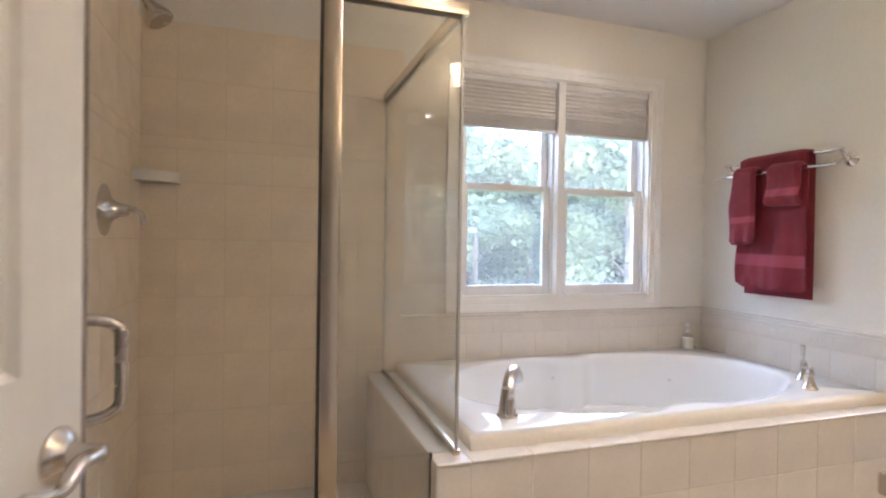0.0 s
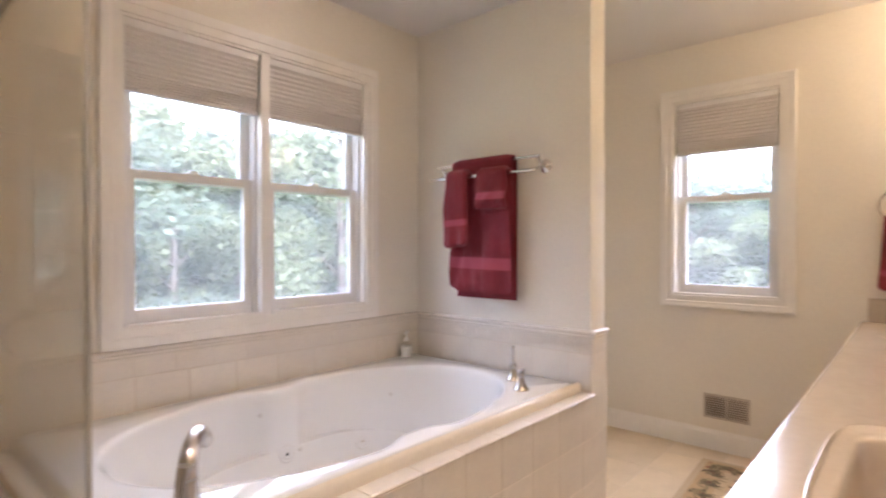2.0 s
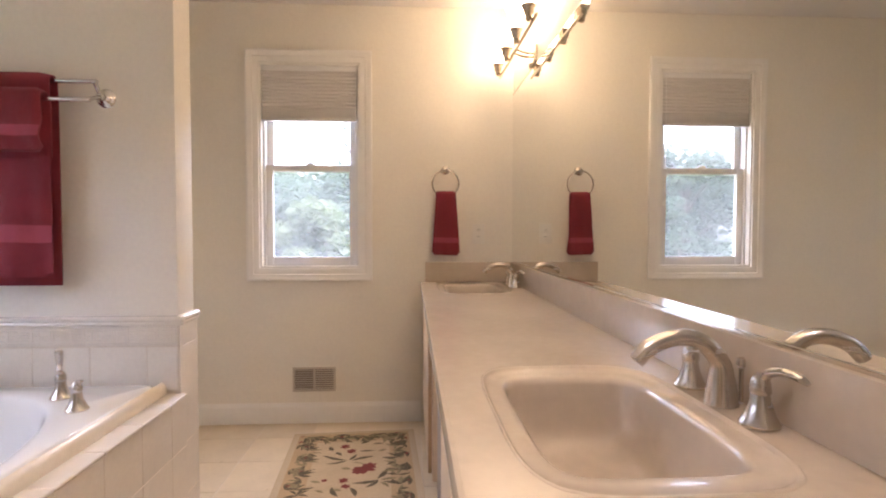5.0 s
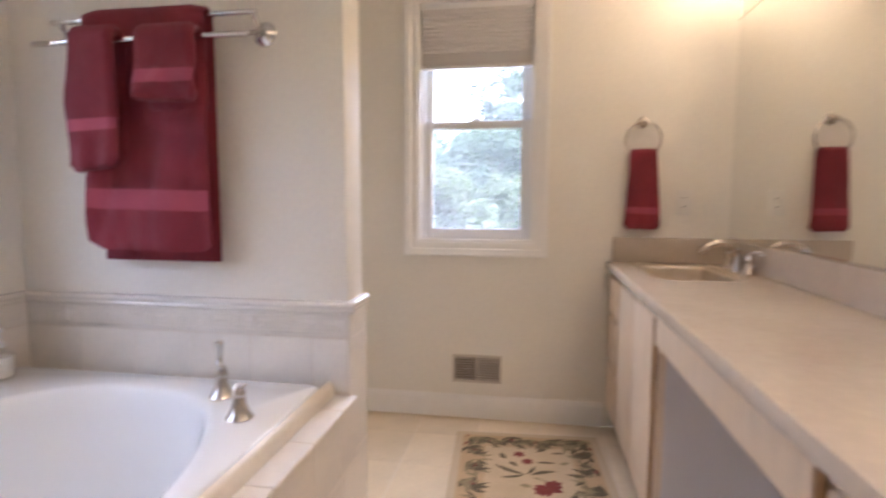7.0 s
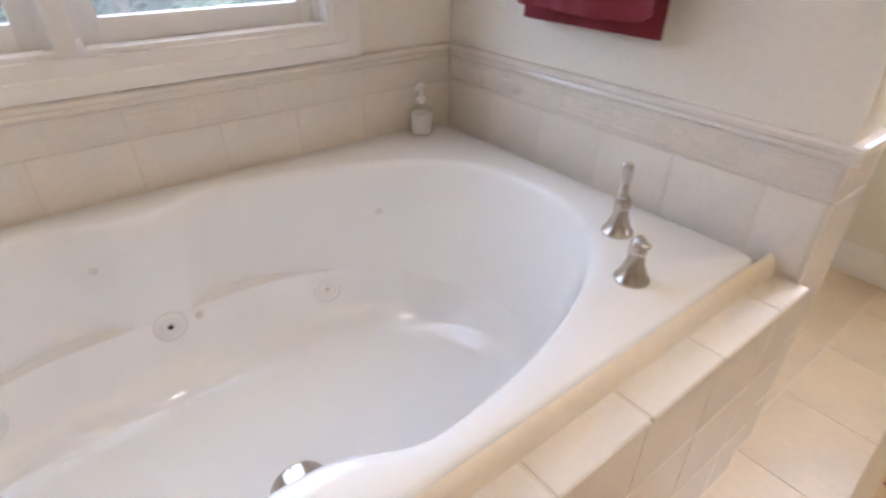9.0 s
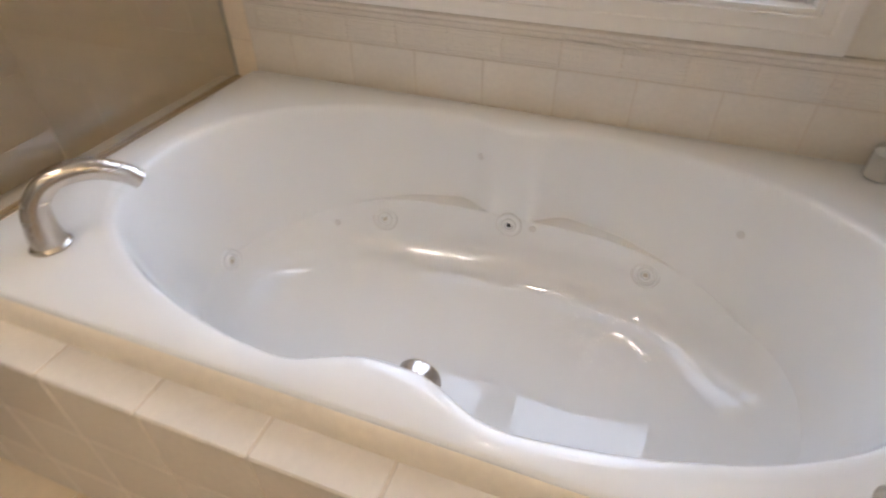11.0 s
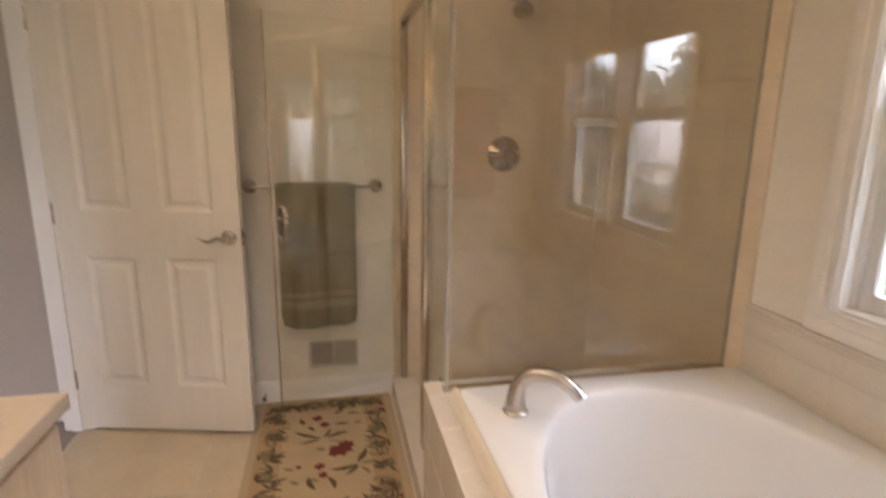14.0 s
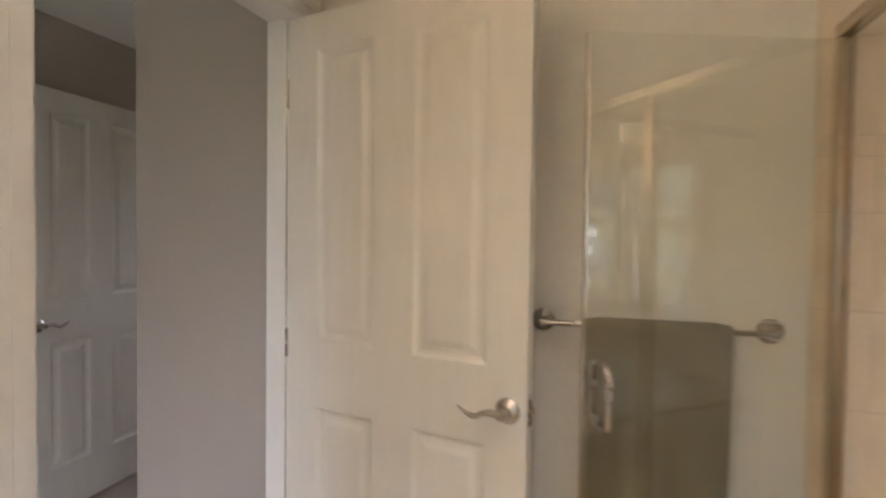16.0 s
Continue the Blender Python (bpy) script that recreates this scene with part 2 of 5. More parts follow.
def box(bm, x0, x1, y0, y1, z0, z1, bevel=0.0, seg=2):
    """Adds a box, with rounded edges where bevel is given."""
    r = bmesh.ops.create_cube(bm, size=1.0)
    vs = r["verts"]
    for v in vs:
        v.co = Vector(((x0 + x1) / 2 + v.co.x * (x1 - x0), (y0 + y1) / 2 + v.co.y * (y1 - y0), (z0 + z1) / 2 + v.co.z * (z1 - z0)))
    if bevel:
        es = list({e for v in vs for e in v.link_edges})
        bmesh.ops.bevel(bm, geom=es, offset=bevel, segments=seg, affect="EDGES", profile=0.6)
    return bm


def boxed(*a, **k):
    return box(bmesh.new(), *a, **k)


def lathe(bm, profile, m=None, n=28):
    """Turns (radius, height) pairs round z."""
    m = m or Matrix()
    rings = []
    for r, z in profile:
        if r < 1e-6:
            rings.append([bm.verts.new(m @ Vector((0, 0, z)))])
        else:
            rings.append([bm.verts.new(m @ Vector((r * math.cos(2 * math.pi * i / n), r * math.sin(2 * math.pi * i / n), z))) for i in range(n)])
    for a, b in zip(rings, rings[1:]):
        for i in range(n):
            j = (i + 1) % n
            f = [a[i % len(a)], a[j % len(a)], b[j % len(b)], b[i % len(b)]]
            f = list(dict.fromkeys(f))
            if len(f) > 2:
                bm.faces.new(f)
    for ring in (rings[0], rings[-1]):
        if len(ring) > 2 and profile[0] != profile[-1]:
            bm.faces.new(ring)
    if profile[0] == profile[-1]:
        bmesh.ops.remove_doubles(bm, verts=rings[0] + rings[-1], dist=1e-6)
    return bm


def lathed(profile, m=None, n=28):
    return lathe(bmesh.new(), profile, m, n)


def smooth_path(pts, steps=6):
    """A Catmull-Rom curve through the points."""
    pts = [Vector(p) for p in pts]
    out = []
    for i in range(len(pts) - 1):
        p0, p1, p2, p3 = pts[max(0, i - 1)], pts[i], pts[i + 1], pts[min(len(pts) - 1, i + 2)]
        for s in range(steps):
            t = s / steps
            out.append(0.5 * (2 * p1 + (p2 - p0) * t + (2 * p0 - 5 * p1 + 4 * p2 - p3) * t * t + (3 * p1 - p0 - 3 * p2 + p3) * t ** 3))
    return out + [pts[-1]]


def tube(bm, pts, radius, n=14, flat=1.0):
    """Sweeps a circle along points; radius is a number or one per point; flat squeezes it along its second axis."""
    pts = [Vector(p) for p in pts]
    k = len(pts)
    rad = [radius] * k if isinstance(radius, (int, float)) else [float(np.interp(i / (k - 1), np.linspace(0, 1, len(radius)), radius)) for i in range(k)]
    rings, side = [], None
    for i, p in enumerate(pts):
        d = (pts[min(i + 1, k - 1)] - pts[max(i - 1, 0)]).normalized()
        if side is None:
            side = d.cross(Vector((0, 0, 1)))
            if side.length < 1e-3:
                side = Vector((1, 0, 0))
        side = (side - d * side.dot(d)).normalized()
        up = d.cross(side)
        rings.append([bm.verts.new(p + rad[i] * (math.cos(2 * math.pi * j / n) * side + flat * math.sin(2 * math.pi * j / n) * up)) for j in range(n)])
    for a, b in zip(rings, rings[1:]):
        for j in range(n):
            bm.faces.new([a[j], a[(j + 1) % n], b[(j + 1) % n], b[j]])
    bm.faces.new(rings[0])
    bm.faces.new(rings[-1])
    return bm


def tubed(pts, radius, n=14, flat=1.0):
    return tube(bmesh.new(), pts, radius, n, flat)


def prism(bm, outline, a, b, axis):
    """Extrudes a closed outline of (u, v) along an axis from a to b: 'x' takes (y, z), 'y' takes (x, z), 'z' takes (x, y)."""
    def at(u, v, w):
        return {"x": (w, u, v), "y": (u, w, v), "z": (u, v, w)}[axis]
    lo = [bm.verts.new(at(u, v, a)) for u, v in outline]
    hi = [bm.verts.new(at(u, v, b)) for u, v in outline]
    k = len(outline)
    for i in range(k):
        bm.faces.new([lo[i], lo[(i + 1) % k], hi[(i + 1) % k], hi[i]])
    bm.faces.new(lo)
    bm.faces.new(hi)
    return bm


TILES = {}


def tile(name, parent, mat, lo, hi, bevel=0.002):
    """One tile between two corners, on shared mesh data."""
    size = tuple(round(h - l, 4) for l, h in zip(lo, hi))
    key = (name, mat.name, size)
    if key not in TILES:
        data = bpy.data.meshes.new(name)
        bm = boxed(-size[0] / 2, size[0] / 2, -size[1] / 2, size[1] / 2, -size[2] / 2, size[2] / 2, bevel=bevel, seg=1)
        bm.to_mesh(data)
        bm.free()
        data.materials.append(mat)
        TILES[key] = data
    ob = new(name, TILES[key])
    ob.parent = parent
    ob.location = [(l + h) / 2 + random.uniform(-0.0003, 0.0003) for l, h in zip(lo, hi)]
    return ob


def cuts(a, b, joints):
    """The stretches between a and b that the joints leave."""
    js = [a] + [j for j in sorted(joints) if a + 0.012 < j < b - 0.012] + [b]
    return list(zip(js, js[1:]))

# ---- structure ----
NORTH, SOUTH, EAST, WEST, TOP = 0.0, -2.54, 1.205, -3.03, 2.44
DECK, RIM = 0.550, 0.597
APRON = -1.121
W1 = (-1.57, -0.395, 0.905, 2.085)      # double window opening in the north wall: x, x, z, z
W2 = (-1.632, -1.052, 0.915, 2.105)     # east window opening: y, y, z, z
DOORWAY = (-2.935, -2.078, 2.055)


def wall_with_hole(name, axis, face, back, a, b, hole, label, mat=WALL, z1=TOP):
    """A wall from a to b with its face and back planes; hole is (from, to, sill, head)."""
    bm = bmesh.new()
    lo, hi = min(face, back), max(face, back)

    def block(u0, u1, z0, z1):
        if u1 - u0 > 1e-4 and z1 - z0 > 1e-4:
            box(bm, *((u0, u1, lo, hi) if axis == "x" else (lo, hi, u0, u1)), z0, z1)
    if hole:
        h0, h1, s, t = hole
        block(a, h0, 0, z1), block(h1, b, 0, z1), block(h0, h1, t, z1)
        block(h0, h1, 0, s)
    else:
        block(a, b, 0, z1)
    return structure(part(name, bm, mat, smooth=False), label, "wall")


wall_with_hole("wall_north", "x", NORTH, 0.14, WEST - 0.12, EAST + 0.14, W1, "cream painted wall round a double window")
wall_with_hole("wall_east", "y", EAST, EAST + 0.14, SOUTH - 0.115, NORTH, W2, "cream painted wall with a single window")
wall_with_hole("wall_west", "y", WEST, WEST - 0.12, SOUTH - 0.115, NORTH, None, "cream painted wall behind towel bar and shower")
wall_with_hole("wall_south", "x", SOUTH, SOUTH - 0.115, WEST, EAST, (DOORWAY[0], DOORWAY[1], 0, DOORWAY[2]), "cream painted wall with mirror and doorway")
structure(part("wall_stub", boxed(0, 0.140, -1.095, NORTH, 0, TOP, bevel=0.004), WALL), "cream painted short wall between tub and nook", "wall")
# the first, nearer the door, is added for fill; the second hangs over the tub
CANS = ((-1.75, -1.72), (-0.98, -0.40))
cl, edges = bmesh.new(), [WEST - 0.12]
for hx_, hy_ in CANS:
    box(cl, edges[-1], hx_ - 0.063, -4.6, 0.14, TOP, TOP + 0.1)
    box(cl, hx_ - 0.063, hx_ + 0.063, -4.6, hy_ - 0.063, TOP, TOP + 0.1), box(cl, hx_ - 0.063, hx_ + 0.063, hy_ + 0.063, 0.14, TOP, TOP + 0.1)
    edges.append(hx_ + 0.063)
box(cl, edges[-1], EAST + 0.14, -4.6, 0.14, TOP, TOP + 0.1)
structure(part("ceiling", cl, CEIL, smooth=False), "flat white painted ceiling", "ceiling")
# the hall beyond the doorway
structure(part("wall_hall_west", boxed(WEST - 0.12, WEST, -3.3, SOUTH - 0.115, 0, TOP), HALL, smooth=False), "grey painted hall wall", "wall")
structure(part("wall_hall_end", boxed(-5.0, 1.3, -4.4, -4.28, 0, TOP), HALL, smooth=False), "grey painted far hall wall", "wall")
structure(part("wall_hall_north", boxed(-5.0, WEST - 0.12, -3.3, -3.2, 0, TOP), HALL, smooth=False), "grey painted side hall wall", "wall")
# the openings in these two walls are unseen, added to let daylight in
wall_with_hole("wall_hall_far_west", "y", -5.0, -5.1, -4.4, -3.2, (-4.1, -3.8, 1.1, 1.7), "grey painted end wall with an added opening that lights the hall", HALL)
wall_with_hole("wall_hall_east", "y", 1.2, 1.3, -4.28, SOUTH - 0.115, (-4.2, -2.70, 0.3, 2.3), "grey painted wall with an added opening that lights the hall", HALL)
structure(part("ceiling_hall", boxed(-5.1, WEST - 0.121, -4.6, -3.2, TOP, TOP + 0.1), CEIL, smooth=False), "white hall ceiling", "ceiling")
structure(part("floor_hall", boxed(-5.1, 1.3, -4.4, SOUTH - 0.06, -0.1, -0.004), CARPET, smooth=False), "grey-brown carpeted hall floor", "floor")
floor = structure(part("floor", boxed(WEST, EAST, SOUTH - 0.06, NORTH, -0.1, -0.0016), GROUT, smooth=False), "cream square tiled bathroom floor", "floor")


def casing_profile(w):
    """Moulded casing: (across, proud)."""
    return [(0, 0), (0, 0.010), (0.006, 0.013), (w * 0.45, 0.013), (w * 0.5, 0.017), (w * 0.78, 0.019), (w * 0.9, 0.022), (w, 0.021), (w, 0)]


def casing(bm, axis, face, out, u0, u1, z0, z1, w, foot=True, close=True):
    """Mitred casing round an opening on a wall. out is +1 or -1, the way that it stands proud."""
    prof = casing_profile(w)
    corners = [(u0, z0, -1, -1), (u0, z1, -1, 1), (u1, z1, 1, 1), (u1, z0, 1, -1)]
    rings = []
    for u, z, su, sz in corners:
        if not close and sz < 0:
            ring = [(u + su * a, z, p) for a, p in prof]
        else:
            ring = [(u + su * a, z + sz * a, p) for a, p in prof]
        rings.append([bm.verts.new((uu, face + out * p, zz) if axis == "x" else (face + out * p, uu, zz)) for uu, zz, p in ring])
    k = len(prof)
    legs = list(zip(rings, rings[1:])) + ([(rings[3], rings[0])] if close else [])
    for a, b in legs:
        for i in range(k):
            bm.faces.new([a[i], a[(i + 1) % k], b[(i + 1) % k], b[i]])
    if not close:
        bm.faces.new(rings[0])
        bm.faces.new(rings[3])
    return bm


def window(name, label, axis, face, out, u0, u1, z0, z1, mid):
    """A double-hung vinyl window set in a wall. axis: the way it runs; out: towards the room."""
    top = tagged(thing(name, label, "window"), kind="structure")

    def blk(bm, a, b, d0, d1, c, d, bevel=0.003):
        ys = sorted((face - out * d0, face - out * d1))
        return box(bm, a, b, *ys, c, d, bevel=bevel) if axis == "x" else box(bm, *ys, a, b, c, d, bevel=bevel)
    part("casing", casing(bmesh.new(), axis, face, out, u0, u1, z0, z1, 0.072), TRIM, top, "moulded white casing")
    jm = bmesh.new()
    t = 0.012
    blk(jm, u0, u0 + t, 0.0, 0.135, z0, z1, 0), blk(jm, u1 - t, u1, 0.0, 0.135, z0, z1, 0)
    blk(jm, u0 + t, u1 - t, 0.0, 0.135, z1 - t, z1, 0), blk(jm, u0 + t, u1 - t, 0.0, 0.135, z0, z0 + t, 0)
    part("jamb", jm, TRIM, top, smooth=False)
    bays = [(u0 + t, u1 - t)] if mid is None else [(u0 + t, mid - 0.022), (mid + 0.022, u1 - t)]
    if mid is not None:
        part("mullion", blk(bmesh.new(), mid - 0.022, mid + 0.022, -0.006, 0.12, z0 + t, z1 - t, 0.004), TRIM, top)
    zm = z0 + 0.585
    for a, b in bays:
        s = 0.014                                     # side track
        tr = bmesh.new()
        blk(tr, a, a + s, 0.035, 0.12, z0 + t, z1 - t, 0.002), blk(tr, b - s, b, 0.035, 0.12, z0 + t, z1 - t, 0.002)
        part("track", tr, VINYL, top)
        for up in (0, 1):
            d0, d1 = (0.05, 0.078) if not up else (0.084, 0.112)
            c, d = (z0 + t, zm + 0.022) if not up else (zm - 0.018, z1 - t)
            e = 0.040
            foot = 0.052 if not up else 0.036
            head = 0.036
            sash = bmesh.new()
            blk(sash, a + s, a + s + e, d0, d1, c, d), blk(sash, b - s - e, b - s, d0, d1, c, d)
            blk(sash, a + s + e, b - s - e, d0, d1, c, c + foot), blk(sash, a + s + e, b - s - e, d0, d1, d - head, d)
            so = part("sash", sash, VINYL, top)
            dm = (d0 + d1) / 2
            pn = part("pane", blk(bmesh.new(), a + s + e, b - s - e, dm - 0.002, dm + 0.002, c + foot, d - head, 0), PANE, so, "clear glass pane", smooth=False)
            pn.visible_shadow = False
        lock = bmesh.new()
        c = (a + b) / 2
        blk(lock, c - 0.028, c + 0.028, 0.052, 0.076, zm + 0.022, zm + 0.030, 0.003)
        blk(lock, c - 0.010, c + 0.022, 0.056, 0.070, zm + 0.030, zm + 0.040, 0.003)
        part("sash_lock", lock, VINYL, top)
    return bays


def blind(name_group, axis, face, out, a, b, z_top, z_bot):
    """A pleated shade, half drawn."""
    top = thing("pleated_blind", "grey pleated fabric blind drawn part way down", "window blind", name_group)

    def pt(u, d, z):
        return (u, face - out * d, z) if axis == "x" else (face - out * d, u, z)

    def blk(bm, d0, d1, c, d):
        ys = sorted((face - out * d0, face - out * d1))
        return box(bm, a, b, *ys, c, d, bevel=0.003) if axis == "x" else box(bm, *ys, a, b, c, d, bevel=0.003)
    part("headrail", blk(bmesh.new(), 0.008, 0.046, z_top - 0.03, z_top), VINYL, top)
    part("bottom_rail", blk(bmesh.new(), 0.010, 0.044, z_bot, z_bot + 0.016), BLIND, top)
    bm = bmesh.new()
    zs = [z_top - 0.03]
    while zs[-1] > z_bot + 0.075:
        zs.append(zs[-1] - random.uniform(0.0085, 0.0125))
    stack = np.linspace(zs[-1], z_bot + 0.016, 12)[1:]
    zs += list(stack)
    for sgn, base in ((1, 0.012), (-1, 0.042)):
        rows = []
        for i, z in enumerate(zs):
            d = base + (0.007 if i % 2 else 0.0) * sgn
            rows.append([bm.verts.new(pt(u, d, z)) for u in (a + 0.004, b - 0.004)])
        for p, q in zip(rows, rows[1:]):
            bm.faces.new([p[0], p[1], q[1], q[0]])
    part("pleats", bm, BLIND, top, smooth=False)


bays = window("window_1", "white double window with two double-hung sashes", "x", NORTH, -1, *W1, -0.983)
for a, b in bays:
    blind("blinds over the tub", "x", NORTH, -1, a + 0.003, b - 0.003, W1[3] - 0.013, 1.80)
for a, b in window("window_2", "white single double-hung window in the nook", "y", EAST, -1, *W2, None):
    blind("blinds", "y", EAST, -1, a + 0.003, b - 0.003, W2[3] - 0.013, 1.775)


def baseboard(name, axis, face, out, a, b):
    prof = [(0, 0), (0.014, 0), (0.014, 0.075), (0.011, 0.086), (0.011, 0.094), (0.008, 0.104), (0.004, 0.112), (0.003, 0.12), (0, 0.12)]
    bm = prism(bmesh.new(), [(face + out * p, z) for p, z in prof], a, b, "x" if axis == "x" else "y")
    structure(part(name, bm, TRIM), "white moulded baseboard", "baseboard")


baseboard("baseboard", "y", EAST, -1, -1.99, NORTH)
baseboard("baseboard", "y", WEST, 1, -2.535, -1.10)
baseboard("baseboard", "x", NORTH, -1, 0.145, EAST - 0.016)
baseboard("baseboard", "x", SOUTH, 1, -2.02, -1.535)
baseboard("baseboard", "y", 0.140, 1, -1.09, -0.02)
baseboard("baseboard", "y", WEST, 1, -3.3, -2.66)

# the doorway's trim
d1 = thing("door_1", "white four-panel door standing open on the bathroom side", "door")
tagged(d1, kind="structure")
for face, out in ((SOUTH, 1), (SOUTH - 0.115, -1)):
    cb = casing(bmesh.new(), "x", face, out, DOORWAY[0] + 0.012, DOORWAY[1] - 0.006, 0.0, DOORWAY[2] - 0.014, 0.082 if out < 0 else 0.078, close=False)
    part("casing", cb, TRIM, d1, "moulded white casing")
jb = bmesh.new()
box(jb, DOORWAY[0], DOORWAY[0] + 0.018, SOUTH - 0.115, SOUTH, 0, DOORWAY[2])
box(jb, DOORWAY[1] - 0.018, DOORWAY[1], SOUTH - 0.115, SOUTH, 0, DOORWAY[2])
box(jb, DOORWAY[0] + 0.018, DOORWAY[1] - 0.018, SOUTH - 0.115, SOUTH, DOORWAY[2] - 0.018, DOORWAY[2])
box(jb, DOORWAY[0] + 0.018, DOORWAY[0] + 0.030, SOUTH - 0.085, SOUTH - 0.045, 0, DOORWAY[2] - 0.018)
box(jb, DOORWAY[1] - 0.030, DOORWAY[1] - 0.018, SOUTH - 0.085, SOUTH - 0.045, 0, DOORWAY[2] - 0.018)
part("jamb", jb, TRIM, d1, smooth=False)


def door_leaf(parent, width, height, m, handed=1):
    """A moulded four-panel leaf: x along its width from the hinges, its face at y = 0, its back at y = 0.035."""
    bm = bmesh.new()
    stile, mid = 0.117, width / 2
    panels = [(stile, mid - 0.0675), (mid + 0.0675, width - stile + 0.005)]
    rows = [(0.222, 0.822), (1.025, 1.912)]
    xs = [0, panels[0][0], panels[0][1], panels[1][0], panels[1][1], width]
    zs = [0, rows[0][0], rows[0][1], rows[1][0], rows[1][1], height]
    for face, s in ((0.0, 1), (0.035, -1)):
        grid = {(i, k): bm.verts.new((xs[i], face, zs[k])) for i in range(6) for k in range(6)}
        for i in range(5):
            for k in range(5):
                c = [grid[i, k], grid[i + 1, k], grid[i + 1, k + 1], grid[i, k + 1]]
                if i in (1, 3) and k in (1, 3):
                    x0, x1, z0, z1 = xs[i], xs[i + 1], zs[k], zs[k + 1]
                    last = c
                    for ins, dep in ((0.010, 0.007), (0.018, 0.009), (0.030, 0.008), (0.046, 0.002), (0.050, 0.0015)):
                        ring = [bm.verts.new((x, face + s * dep, z)) for x, z in ((x0 + ins, z0 + ins), (x1 - ins, z0 + ins), (x1 - ins, z1 - ins), (x0 + ins, z1 - ins))]
                        for q in range(4):
                            bm.faces.new([last[q], last[(q + 1) % 4], ring[(q + 1) % 4], ring[q]])
                        last = ring
                    bm.faces.new(last)
                else:
                    bm.faces.new(c)
    for (xa, xb, za, zb) in ((0, 0, 0, height), (width, width, 0, height), (0, width, 0, 0), (0, width, height, height)):
        a = [bm.verts.new((xa, 0, za)), bm.verts.new((xb, 0, zb)), bm.verts.new((xb, 0.035, zb)), bm.verts.new((xa, 0.035, za))]
        bm.faces.new(a)
    bmesh.ops.remove_doubles(bm, verts=bm.verts[:], dist=0.0002)
    leaf = part("leaf", bm, DOOR, parent, smooth=False, m=m)
    for side in (1, -1):
        y = 0.0 if side == 1 else 0.035
        k = bmesh.new()
        kx, kz = width - 0.050, 0.920
        lathe(k, [(0, 0), (0.033, 0), (0.033, 0.004), (0.026, 0.012), (0.015, 0.017), (0.0125, 0.045), (0.012, 0.052), (0, 0.054)],
              pose(kx, y, kz, 90 * side, 0, 0))
        yy = y - side * 0.045
        tube(k, smooth_path([(kx, yy, kz), (kx - 0.035, yy, kz + 0.002), (kx - 0.07, yy - side * 0.002, kz - 0.012), (kx - 0.098, yy, kz - 0.004), (kx - 0.12, yy + side * 0.004, kz + 0.006)]),
             [0.0115, 0.011, 0.009, 0.007, 0.004], n=12, flat=0.8)
        part("lever_handle", k, NICKEL, leaf, "brushed nickel lever handle")
    pl = boxed(width - 0.0005, width + 0.002, 0.006, 0.029, 0.885, 0.965, bevel=0.001)
    box(pl, width + 0.001, width + 0.010, 0.010, 0.024, 0.918, 0.934, bevel=0.002)
    part("latch_plate", pl, NICKEL, leaf)
    for z in (0.24, 1.01, 1.79):
        h = lathed([(0, 0), (0.0065, 0), (0.0065, 0.089), (0, 0.091)], pose(-0.004, -0.004, z - 0.045), n=12)
        box(h, -0.001, 0.0006, 0.0, 0.030, z - 0.044, z + 0.044)
        part("hinge", h, NICKEL, leaf)
    return leaf


ang = math.degrees(math.atan2(0.785, 0.184))
door_leaf(d1, 0.802, 2.02, pose(-2.915, -2.580, 0.015, 0, 0, ang))
d2 = tagged(thing("door_2", "white four-panel hall door standing ajar", "door"), kind="structure")
door_leaf(d2, 0.78, 2.02, pose(-3.98, -4.16, 0.012, 0, 0, 2))

# ---- the tub and its deck ----
TX, TY = -0.968, -0.54
RX0, RX1, RY0, RY1 = -1.885, -0.055, -1.037, -0.012


def tub_outline(th):
    """The basin's oval opening round its middle, and how far the rim's waist pinches it."""
    c, s = math.cos(th), math.sin(th)
    n = 2.25
    r = (abs(c / 0.808) ** n + abs(s / 0.452) ** n) ** (-1 / n)
    x, y = r * c, r * s
    waist = 0.060 * math.exp(-(abs(x + 0.018) / 0.125) ** 3) * abs(s) ** 2
    return x, y, waist


def arm_rest(x):
    """Height of the arm rest's ledge and its share of the full width, by the way from the middle."""
    d = abs(x + 0.018)
    u = min(1.0, max(0.0, (d - 0.055) / 0.115))
    share = u * u * (3 - 2 * u) * max(0.0, 1 - max(0.0, d - 0.17) / 0.45)
    return 0.338 - 0.30 * max(0.0, d - 0.25) ** 2, share


